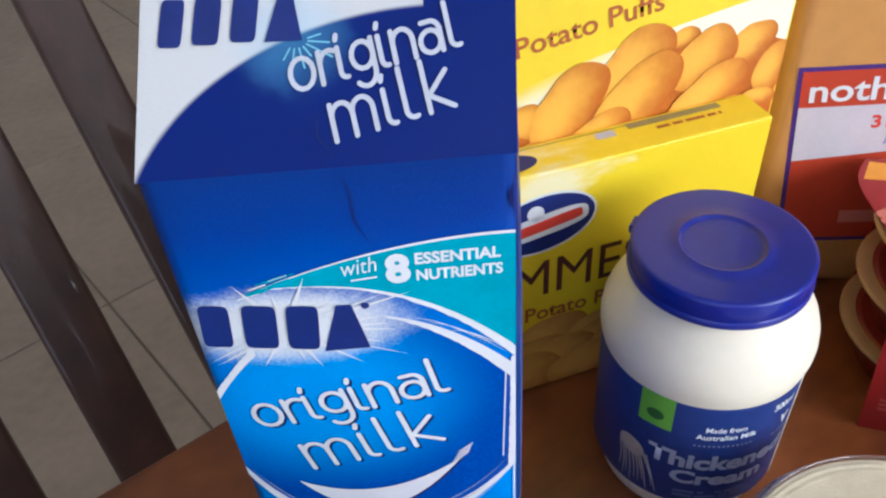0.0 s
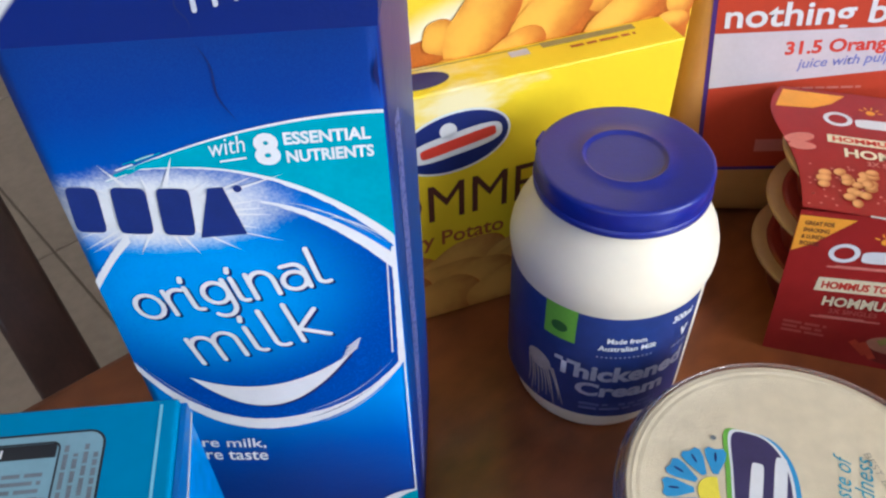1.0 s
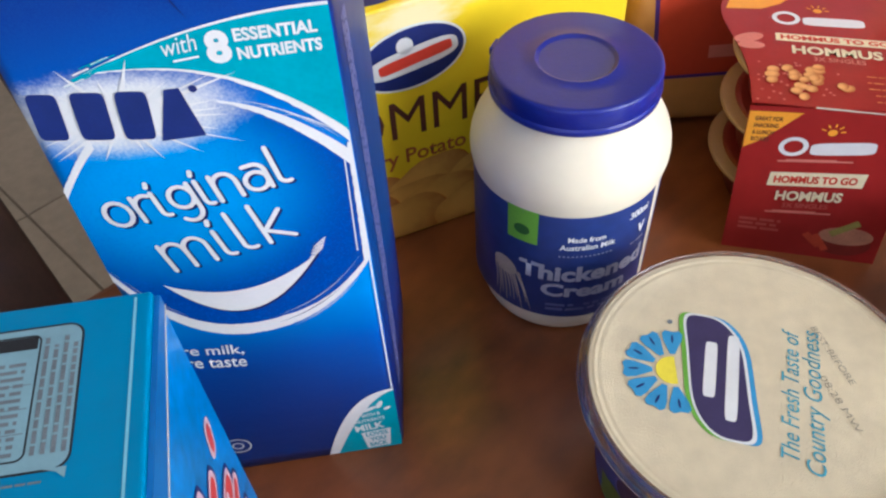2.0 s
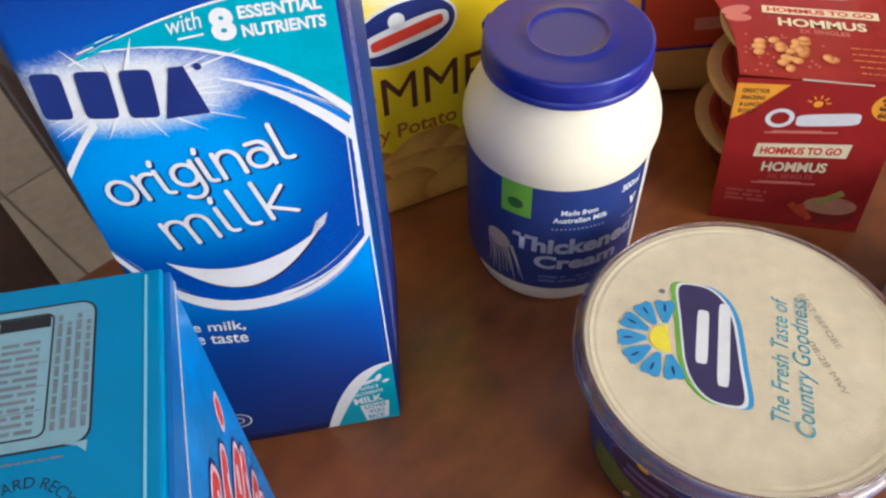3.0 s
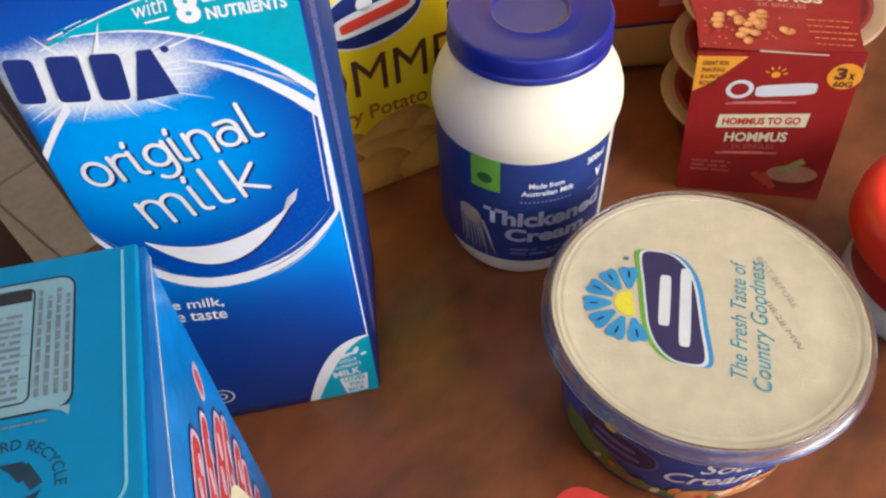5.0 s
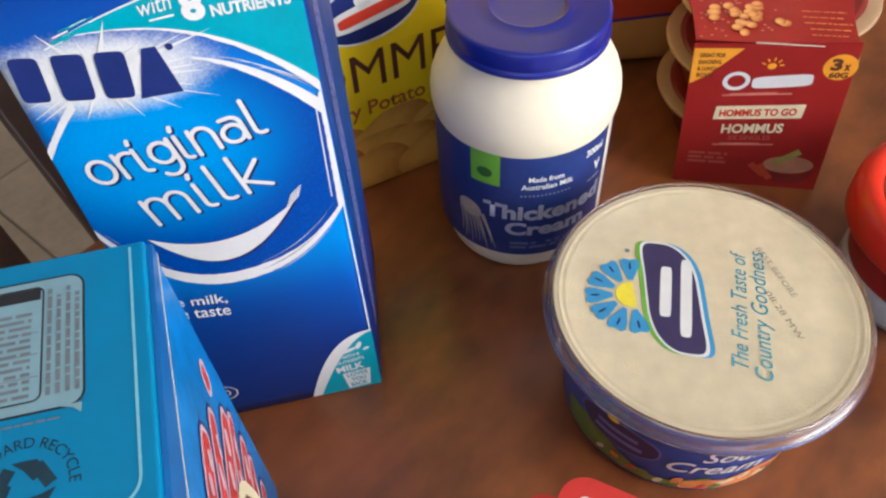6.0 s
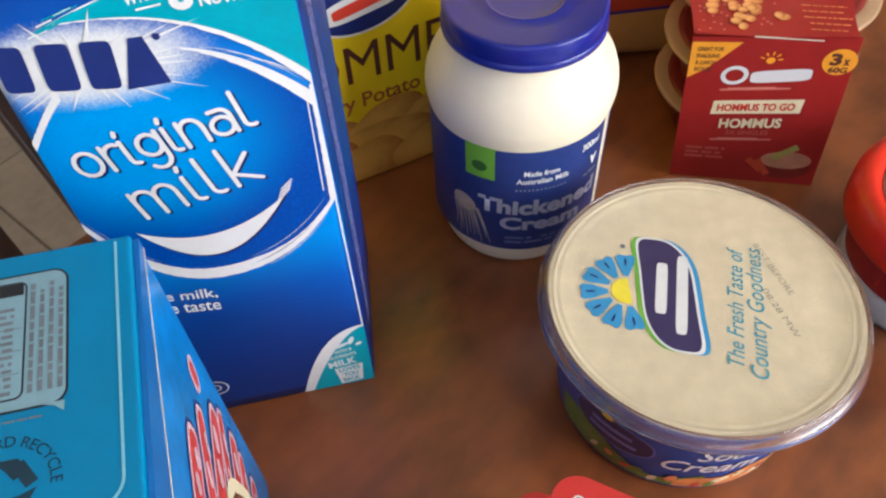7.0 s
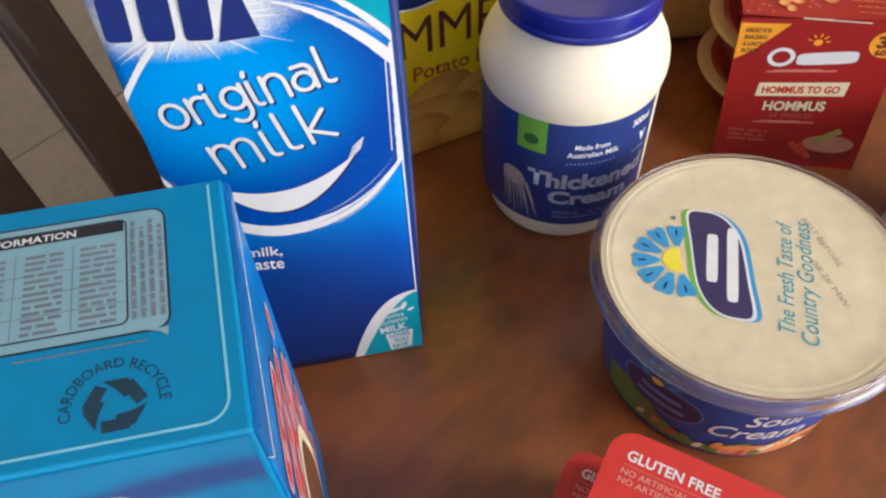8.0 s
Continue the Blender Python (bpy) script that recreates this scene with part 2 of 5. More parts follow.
CUP_BODY = base("cup_wall_print", (0.2, 0.022, 0.018), 0.35, vary=0.2, size=60)
LID_PAPER = base("lid_foil", (0.68, 0.59, 0.42), 0.34, metal=0.0, vary=0.15, size=17, bump=0.4, bump_size=2400, coat=0.25)
TUB_SKIN = base("tub_blue", (0.02, 0.07, 0.34), 0.35, vary=0.3, size=30)
JUICE = base("orange_juice_bottle", (0.62, 0.31, 0.09), 0.25, vary=0.1, size=14, coat=0.4)
ORANGE_LABEL = base("orange_red_label", (0.5, 0.055, 0.022), 0.4, vary=0.08, size=30)
RED_LID = base("red_lid_plastic", (0.68, 0.03, 0.012), 0.28, vary=0.06, size=30, coat=0.2)
GREY_LID = base("grey_lid_seal", (0.42, 0.42, 0.4), 0.4, vary=0.1, size=60)
FOOD_GREEN = base("food_green_print", (0.16, 0.26, 0.05), 0.4, vary=0.35, size=120)
FOOD_ORANGE = base("food_orange_print", (0.72, 0.26, 0.09), 0.4, vary=0.35, size=120)
BISCUIT = base("biscuit_print", (0.16, 0.06, 0.03), 0.45, vary=0.5, size=260)
CREAM_PRINT = base("cream_print", (0.78, 0.7, 0.48), 0.45, vary=0.1, size=90)
PUFF_SHADE = base("puff_shade_print", (0.5, 0.13, 0.01), 0.45, vary=0.25, size=90)
BACK_YELLOW = base("rear_box_yellow", (0.88, 0.64, 0.02), 0.42, vary=0.06, size=20, bump=0.04, bump_size=500, coat=0.05)


def puff_material(name="puff_print", rim=(0.48, 0.12, 0.004), crown=(0.88, 0.45, 0.05)):
    """Printed golden puff: pale yellow crown going to deep orange at its rim."""
    m, n, l, b = fresh(name, 0.42, 0.1)
    tc = n.new("ShaderNodeTexCoord")
    uv = n.new("ShaderNodeUVMap")
    uv.uv_map = "UVMap"
    sp = n.new("ShaderNodeSeparateXYZ")
    l.new(uv.outputs[0], sp.inputs[0])
    lit = ellipse_mask(n, l, sp.outputs[0], sp.outputs[1], 0.40, 0.66, 0.46, 0.42, 0.75, noise_out(n, l, tc, 140, 4))
    col = blend(n, l, lit, rim, crown)
    l.new(col, b.inputs["Base Color"])
    return m


def frosted_card():
    """Yellow card with a frosty white print about its badge."""
    m, n, l, b = fresh("frosted_yellow_card", 0.42, 0.05, 0.0, 0.3)
    (x, y, z), tc = mm_axes(n, l)
    col = blend(n, l, noise_out(n, l, tc, 20, 4), (0.8, 0.58, 0.008), (0.9, 0.68, 0.015))
    wob = noise_out(n, l, tc, 110.0, 6, (0.5, 1.0, 1.3))
    mask = ellipse_mask(n, l, x, z, 76.0, 112.0, 34.0, 10.0, 0.45, math_node(n, l, "ADD", math_node(n, l, "MULTIPLY", math_node(n, l, "SUBTRACT", wob, 0.5), 3.2), 1.0))
    col = blend(n, l, math_node(n, l, "MULTIPLY", mask, 0.65), col, (0.86, 0.83, 0.66))
    l.new(col, b.inputs["Base Color"])
    fine_bump(n, l, b, tc, 500.0, 0.04)
    return m


def halo_material():
    """White halo of the print, fading upwards into the yellow."""
    m, n, l, b = fresh("halo_print", 0.4, 0.15)
    (x, y, z), tc = mm_axes(n, l)
    edge = math_node(n, l, "ADD", 104.0, math_node(n, l, "MULTIPLY", x, 0.36))
    d = math_node(n, l, "SUBTRACT", z, edge)
    r = n.new("ShaderNodeMapRange")
    r.interpolation_type = "SMOOTHSTEP"
    r.inputs[1].default_value, r.inputs[2].default_value, r.inputs[3].default_value, r.inputs[4].default_value = 2.0, 14.0, 1.0, 0.0
    l.new(math_node(n, l, "ADD", d, math_node(n, l, "MULTIPLY", noise_out(n, l, tc, 60, 3), 5.0)), r.inputs[0])
    l.new(blend(n, l, r.outputs[0], (0.88, 0.64, 0.02), (0.9, 0.86, 0.62)), b.inputs["Base Color"])
    return m


def swirl_material():
    """Blue card print with soft violet swirls along its top."""
    m, n, l, b = fresh("swirl_print", 0.4, 0.15)
    (x, y, z), tc = mm_axes(n, l)
    wave = math_node(n, l, "MULTIPLY", noise_out(n, l, tc, 14.0, 4), 26.0)
    d = math_node(n, l, "ABSOLUTE", math_node(n, l, "SUBTRACT", math_node(n, l, "ADD", z, wave), 139.0))
    r = n.new("ShaderNodeMapRange")
    r.interpolation_type = "SMOOTHSTEP"
    r.inputs[1].default_value, r.inputs[2].default_value, r.inputs[3].default_value, r.inputs[4].default_value = 1.5, 8.0, 1.0, 0.0
    l.new(d, r.inputs[0])
    col = blend(n, l, noise_out(n, l, tc, 45.0, 5), (0.004, 0.13, 0.36), (0.01, 0.3, 0.55))
    l.new(blend(n, l, math_node(n, l, "MULTIPLY", r.outputs[0], 0.8), col, (0.03, 0.05, 0.22)), b.inputs["Base Color"])
    return m


PUFF = puff_material()
# browner copy of the puff print, with the front box's shade coloured in
SHADED_PUFF = puff_material("shaded_puff_print", (0.40, 0.13, 0.02), (0.78, 0.44, 0.09))
CHICKPEA = puff_material("chickpea_print", (0.42, 0.12, 0.03), (0.8, 0.4, 0.14))


def clear_plastic(name, tint=(0.97, 0.97, 0.95), rough=0.05, ior=1.12, coat=0.7):
    m, n, l, b = fresh(name, rough)
    b.inputs["Base Color"].default_value = (*tint, 1)
    b.inputs["Transmission Weight"].default_value = 1.0
    b.inputs["IOR"].default_value = ior
    b.inputs["Coat Weight"].default_value = coat
    b.inputs["Coat Roughness"].default_value = 0.05
    tc = n.new("ShaderNodeTexCoord")
    fine_bump(n, l, b, tc, 300.0, 0.04)
    return m


CLEAR = clear_plastic("clear_lid_plastic", (0.98, 0.98, 0.98), 0.1, 1.3, 1.0)
CLEAR.node_tree.nodes["Principled BSDF"].inputs["Transmission Weight"].default_value = 0.96
GLASS = clear_plastic("window_glass", (1, 1, 1), 0.0, 1.45, 0.0)


# ---- building helpers (lengths in millimetres, in each thing's own frame) ----
def thing(name, x, y, z=0.0, yaw=0.0, label="", category="", group="", kind=""):
    ob = new(name)
    ob.empty_display_size = 0.02
    ob.matrix_world = pose(x / 1000, y / 1000, TABLE + z / 1000, 0, 0, yaw)
    return tagged(ob, label, category, group, kind)


def part(name, bm, material, parent, label="", smooth=False):
    """Links a bmesh, built in millimetres, as one mesh object under a thing or a part."""
    me = bpy.data.meshes.new(name)
    if smooth:
        for e in bm.edges:
            e.smooth = not (len(e.link_faces) == 2 and e.calc_face_angle(0.0) > radians(38))
    if bm.verts:
        bmesh.ops.scale(bm, vec=(0.001, 0.001, 0.001), verts=bm.verts)
    bm.to_mesh(me)
    bm.free()
    for mat in material if isinstance(material, (list, tuple)) else (material,):
        me.materials.append(mat)
    if smooth:
        for p in me.polygons:
            p.use_smooth = True
    ob = new(name, me)
    ob.parent = parent
    return tagged(ob, label) if label else ob


def box_bm(x0, y0, z0, x1, y1, z1, bevel=0.0, segments=2):
    bm = bmesh.new()
    bmesh.ops.create_cube(bm, size=1.0, matrix=Matrix.LocRotScale(((x0 + x1) / 2, (y0 + y1) / 2, (z0 + z1) / 2), None, (x1 - x0, y1 - y0, z1 - z0)))
    if bevel:
        bmesh.ops.bevel(bm, geom=bm.edges[:], offset=bevel, segments=segments, profile=0.5, affect="EDGES")
    return bm


def lathe_bm(profile, steps=72, cap0=True, cap1=True):
    """A turned body from (radius, height) pairs, from below upwards on its outside."""
    bm = bmesh.new()
    rings = []
    for r, z in profile:
        rings.append([bm.verts.new((r * math.cos(2 * math.pi * i / steps), r * math.sin(2 * math.pi * i / steps), z)) for i in range(steps)])
    for a, b in zip(rings, rings[1:]):
        for i in range(steps):
            j = (i + 1) % steps
            bm.faces.new((a[i], a[j], b[j], b[i]))
    if cap0:
        bm.faces.new(list(reversed(rings[0])))
    if cap1:
        bm.faces.new(rings[-1])
    return bm


def identity(u, v, o=0.0):
    return (u, -o, v)


def strip_bm(low, high, place, lift, steps=40, rows=4):
    """A printed patch between two curves low(s) and high(s), s from 0 to 1, laid on place(u, v, lift)."""
    bm = bmesh.new()
    grid = []
    for i in range(steps + 1):
        s = i / steps
        (a, b), (c, d) = low(s), high(s)
        grid.append([bm.verts.new(place(a + (c - a) * j / rows, b + (d - b) * j / rows, lift)) for j in range(rows + 1)])
    for p, q in zip(grid, grid[1:]):
        for j in range(rows):
            bm.faces.new((p[j], q[j], q[j + 1], p[j + 1]))
    return bm


def disc_bm(cx, cy, rx, ry, place, lift, turn=0.0, steps=36, rings=3, power=2.0):
    """A printed disc, or a rounded block where the power is above 2."""
    bm = bmesh.new()
    c, s = math.cos(radians(turn)), math.sin(radians(turn))
    uv = bm.loops.layers.uv.new("UVMap")

    def at(k, i):
        a = 2 * math.pi * i / steps
        x = math.copysign(abs(math.cos(a)) ** (2 / power), math.cos(a)) * k
        y = math.copysign(abs(math.sin(a)) ** (2 / power), math.sin(a)) * k
        v = bm.verts.new(place(cx + x * rx * c - y * ry * s, cy + x * rx * s + y * ry * c, lift))
        spots[v] = (0.5 + x / 2, 0.5 + y / 2)
        return v

    spots = {}
    mid = bm.verts.new(place(cx, cy, lift))
    spots[mid] = (0.5, 0.5)
    rows = [[at((k + 1) / rings, i) for i in range(steps)] for k in range(rings)]
    for i in range(steps):
        j = (i + 1) % steps
        bm.faces.new((mid, rows[0][i], rows[0][j]))
        for a, b in zip(rows, rows[1:]):
            bm.faces.new((a[i], b[i], b[j], a[j]))
    for f in bm.faces:
        for lp in f.loops:
            lp[uv].uv = spots[lp.vert]
    return bm


def block_bm(u0, v0, u1, v1, place, lift, slant=0.0, cols=4, rows=3):
    """A printed bar or panel; slant moves its top edge sideways."""
    return strip_bm(lambda s: (u0 + (u1 - u0) * s, v0), lambda s: (u0 + (u1 - u0) * s + slant, v1), place, lift, cols, rows)


def line_bm(a, b, width, place, lift, steps=6):
    """A straight printed line from a to b."""
    dx, dy = b[0] - a[0], b[1] - a[1]
    k = math.hypot(dx, dy)
    nx, ny = -dy / k * width / 2, dx / k * width / 2
    return strip_bm(lambda s: (a[0] + dx * s - nx, a[1] + dy * s - ny), lambda s: (a[0] + dx * s + nx, a[1] + dy * s + ny), place, lift, steps, 1)


def words_bm(text, p0, p1, height, place, lift, weight=0.0, shear=0.0):
    """Lettering in the built-in font on the baseline from p0 to p1, its tallest letter that high."""
    cu = bpy.data.curves.new("letters", "FONT")
    cu.body, cu.size, cu.offset, cu.shear, cu.resolution_u = text, 1.0, weight, shear, 3
    ob = bpy.data.objects.new("letters", cu)
    scene.collection.objects.link(ob)
    dg = bpy.context.evaluated_depsgraph_get()
    me = bpy.data.meshes.new_from_object(ob.evaluated_get(dg))
    bpy.data.objects.remove(ob)
    bm = bmesh.new()
    bm.from_mesh(me)
    bpy.data.meshes.remove(me)
    bpy.data.curves.remove(cu)
    x0, x1 = min(v.co.x for v in bm.verts), max(v.co.x for v in bm.verts)
    top = max(v.co.y for v in bm.verts)
    dx, dy = p1[0] - p0[0], p1[1] - p0[1]
    k = math.hypot(dx, dy)
    ex, ey = dx / k, dy / k
    for v in bm.verts:
        a, b = (v.co.x - x0) / (x1 - x0) * k, v.co.y / top * height
        v.co = place(p0[0] + a * ex - b * ey, p0[1] + a * ey + b * ex, lift)
    return bm


GLYPHS = {
    "o": (1.08, [[("arc", 0.46, 0.5, 0.44, 0.48, 0, 360)]]),
    "r": (0.72, [[("to", 0.08, 0.0), ("to", 0.08, 1.0)], [("arc", 0.46, 0.55, 0.38, 0.42, 180, 60)]]),
    "i": (0.5, [[("to", 0.08, 0.98), ("to", 0.08, 0.22), ("arc", 0.28, 0.22, 0.2, 0.2, 180, 280)], [("to", 0.08, 1.22), ("to", 0.13, 1.36)]]),
    "g": (1.05, [[("arc", 0.45, 0.55, 0.4, 0.42, 0, 360)], [("to", 0.85, 1.0), ("to", 0.85, 0.0), ("arc", 0.45, 0.0, 0.4, 0.42, 0, -140)]]),
    "n": (1.04, [[("to", 0.08, 0.0), ("to", 0.08, 1.0)], [("arc", 0.46, 0.58, 0.38, 0.4, 180, 0), ("to", 0.84, 0.0)]]),
    "a": (1.1, [[("arc", 0.44, 0.36, 0.38, 0.35, 0, 360)], [("to", 0.2, 0.98), ("to", 0.5, 0.98), ("arc", 0.52, 0.66, 0.32, 0.32, 90, 0), ("to", 0.84, 0.0)]]),
    "l": (0.62, [[("to", 0.08, 1.42), ("to", 0.08, 0.24), ("arc", 0.32, 0.24, 0.24, 0.22, 180, 290)]]),
    "m": (1.62, [[("to", 0.08, 0.0), ("to", 0.08, 1.0)], [("arc", 0.41, 0.62, 0.33, 0.36, 180, 0), ("to", 0.74, 0.0)], [("arc", 1.07, 0.62, 0.33, 0.36, 180, 0), ("to", 1.4, 0.0)]]),
    "k": (0.95, [[("to", 0.08, 0.0), ("to", 0.08, 1.42)], [("to", 0.8, 1.02), ("to", 0.14, 0.46), ("to", 0.86, 0.0)]]),
}


def stroke_words_bm(text, p0, p1, tall, width, place, lift, gap=0.0):
    """Rounded brush lettering: each letter's strokes as ribbons of one width with round ends; tall is the small letters' height."""
    bm = bmesh.new()
    total = sum(GLYPHS[c][0] + gap for c in text) - gap - 0.14
    dx, dy = p1[0] - p0[0], p1[1] - p0[1]
    k = math.hypot(dx, dy)
    ex, ey = dx / k, dy / k
    sx = k / total
    pen = 0.0
    for c in text:
        wide, strokes = GLYPHS[c]
        for stroke in strokes:
            pts = []
            for step in stroke:
                if step[0] == "to":
                    pts.append((step[1], step[2]))
                else:
                    _, cx, cy, rx, ry, a0, a1 = step
                    for i in range(15):
                        a = radians(a0 + (a1 - a0) * i / 14)
                        pts.append((cx + rx * math.cos(a), cy + ry * math.sin(a)))
            flat = [((pen + x) * sx, y * tall) for x, y in pts]
            lift += 0.004
            for (ax, ay), (bx, by) in zip(flat, flat[1:]):
                m = math.hypot(bx - ax, by - ay)
                if m < 1e-4:
                    continue
                ux, uy = (bx - ax) / m, (by - ay) / m
                ring = []
                for i in range(14):
                    q = math.pi * (i % 7) / 6 + (math.pi / 2 if i < 7 else -math.pi / 2)
                    ox, oy = (ax, ay) if i < 7 else (bx, by)
                    w, v = width / 2 * math.cos(q), width / 2 * math.sin(q)
                    x, y = ox + w * ux - v * uy, oy + w * uy + v * ux
                    ring.append(bm.verts.new(place(p0[0] + x * ex - y * ey, p0[1] + x * ey + y * ex, lift)))
                lift += 0.0003
                bm.faces.new(ring)
        pen += wide + gap
    return bm


def bars_bm(u0, v0, u1, v1, rows, place, lift, seed=1, gap=0.45):
    """Unreadable small writing: rows of short bars."""
    rnd = random.Random(seed)
    bm = bmesh.new()
    pitch = (v1 - v0) / rows
    for r in range(rows):
        u = u0
        while u < u1 - 0.5:
            w = min(rnd.uniform(1.0, 3.6) * pitch, u1 - u)
            lo = v0 + r * pitch
            quad = [bm.verts.new(place(a, b, lift)) for a, b in ((u, lo), (u + w, lo), (u + w, lo + pitch * (1 - gap)), (u, lo + pitch * (1 - gap)))]
            bm.faces.new(quad)
            u += w + pitch * 0.45
    return bm


def merge(*bms):
    out = bmesh.new()
    for b in bms:
        me = bpy.data.meshes.new("join")
        b.to_mesh(me)
        b.free()
        out.from_mesh(me)
        bpy.data.meshes.remove(me)
    return out


def outline_bm(points, place, lift):
    """A filled printed shape from an outline that its middle sees all of."""
    bm = bmesh.new()
    cx, cy = sum(p[0] for p in points) / len(points), sum(p[1] for p in points) / len(points)
    mid = bm.verts.new(place(cx, cy, lift))
    ring = [bm.verts.new(place(x, y, lift)) for x, y in points]
    half = [bm.verts.new(place((x + cx) / 2, (y + cy) / 2, lift)) for x, y in points]
    for i in range(len(points)):
        j = (i + 1) % len(points)
        bm.faces.new((mid, half[i], half[j]))
        bm.faces.new((half[i], ring[i], ring[j], half[j]))
    return bm


# ---- the room ----
def room():
    x0, x1, y0, y1, top = -2.4, 2.0, -2.0, 2.6, 2.5

    def plain(name, a, b, mat, label, category):
        me = bpy.data.meshes.new(name)
        bm = box_bm(*a, *b)
        bm.to_mesh(me)
        bm.free()
        me.materials.append(mat)
        return tagged(new(name, me), label, category, kind="structure")

    th = 0.12
    plain("ceiling", (x0 - th, y0 - th, top), (x1 + th, y1 + th, top + 0.1), CEIL_PAINT, "plain white painted ceiling", "ceiling")
    plain("wall_west", (x0 - th, y0 - th, -0.05), (x0, y1 + th, top), WALL_PAINT, "plain cream painted wall", "wall")
    plain("wall_north", (x0, y1, -0.05), (x1, y1 + th, top), WALL_PAINT, "plain cream painted wall", "wall")

    def holed(name, along, at, lo, hi, ha, hb, za, zb):
        """A wall with one opening, as a single mesh of four butted blocks."""
        bm = bmesh.new()
        for a, b, c, d in ((lo, ha, -0.05, top), (hb, hi, -0.05, top), (ha, hb, -0.05, za), (ha, hb, zb, top)):
            if d - c < 0.02:
                continue
            s = (at[0], a, c, at[1], b, d) if along == "y" else (a, at[0], c, b, at[1], d)
            piece = box_bm(*s)
            me = bpy.data.meshes.new("join")
            piece.to_mesh(me)
            piece.free()
            bm.from_mesh(me)
            bpy.data.meshes.remove(me)
        me = bpy.data.meshes.new(name)
        bm.to_mesh(me)
        bm.free()
        me.materials.append(WALL_PAINT)
        return tagged(new(name, me), "cream painted wall with one opening", "wall", kind="structure")

    holed("wall_east", "y", (x1, x1 + th), y0 - th, y1 + th, WIN_Y - WIN_W / 2, WIN_Y + WIN_W / 2, WIN_Z - WIN_H / 2, WIN_Z + WIN_H / 2)
    holed("wall_south", "x", (y0 - th, y0), x0, x1, -1.4, 0.4, 0.0, 2.3)
    # floor: a grout bed with square tiles laid on it
    plain("floor", (x0 - th, y0 - th - 1.0, -0.06), (x1 + th, y1 + th, -0.003), GROUT, "grey-brown ceramic tile floor with thin joints", "floor")
    return x0, x1, y0, y1


ROOM = room()


# ---- the table ----
def dining_table():
    # its near long edge runs askew past the groceries
    t = thing("dining_table", -149.8, 191.6, 0, 43.7, "dark reddish-brown polished wooden dining table", "table")
    part("tabletop", box_bm(-750, -950, -26, 850, 0, 0, 5, 3), TABLE_WOOD, t, "polished brown wooden top")
    part("apron", box_bm(-690, -890, -110, 790, -60, -26, 2), TABLE_WOOD, t)
    for x, y in ((-700, -900), (730, -900), (-700, -120), (730, -120)):
        part("leg", box_bm(x, y, -747, x + 70, y + 70, -26.5, 5), TABLE_WOOD, t)


dining_table()


# ---- milk carton ----
MILK_W, MILK_H = 70.0, 203.0


def milk_swell(u, v):
    return 1.6 * math.sin(math.pi * min(max(u / MILK_W, 0), 1)) * math.sin(math.pi * min(max(v / MILK_H, 0), 1)) ** 0.7


def on_milk(u, v, o=0.0):
    u = min(max(u, 0.4), MILK_W - 0.4)
    return (u, -milk_swell(u, v) - o, v)


ROOF = radians(44)
SKEW = 0.105     # the carton is squeezed slightly out of square


def on_roof(u, s, o=0.0):
    return (u + SKEW * s * math.cos(ROOF), s * math.cos(ROOF) - o * math.sin(ROOF), MILK_H + s * math.sin(ROOF) + o * math.cos(ROOF))


def milk_body():
    bm = bmesh.new()
    n, levels = 14, 30
    rings = []
    for k in range(levels + 1):
        v = MILK_H * k / levels
        ring = []
        for side in range(4):
            for i in range(n):
                # points crowd towards the corners, which are a little rounded
                u = MILK_W * (0.5 - 0.5 * math.cos(math.pi * i / n)) * 0.5 + MILK_W * i / n * 0.5
                b = milk_swell(u, v) * (1.4 if side in (1, 3) else 1.0)
                corner = 0.5 if i == 0 else 0.0
                x, y = ((u, -b), (MILK_W + b, u), (MILK_W - u, MILK_W + b), (-b, MILK_W - u))[side]
                x += corner * (1 if x < MILK_W / 2 else -1)
                y += corner * (1 if y < MILK_W / 2 else -1)
                x += SKEW * max(y, 0)
                ring.append(bm.verts.new((x, y, v)))
        rings.append(ring)
    m = len(rings[0])
    for a, b in zip(rings, rings[1:]):
        for i in range(m):
            bm.faces.new((a[i], a[(i + 1) % m], b[(i + 1) % m], b[i]))
    bm.faces.new(list(reversed(rings[0])))
    return bm


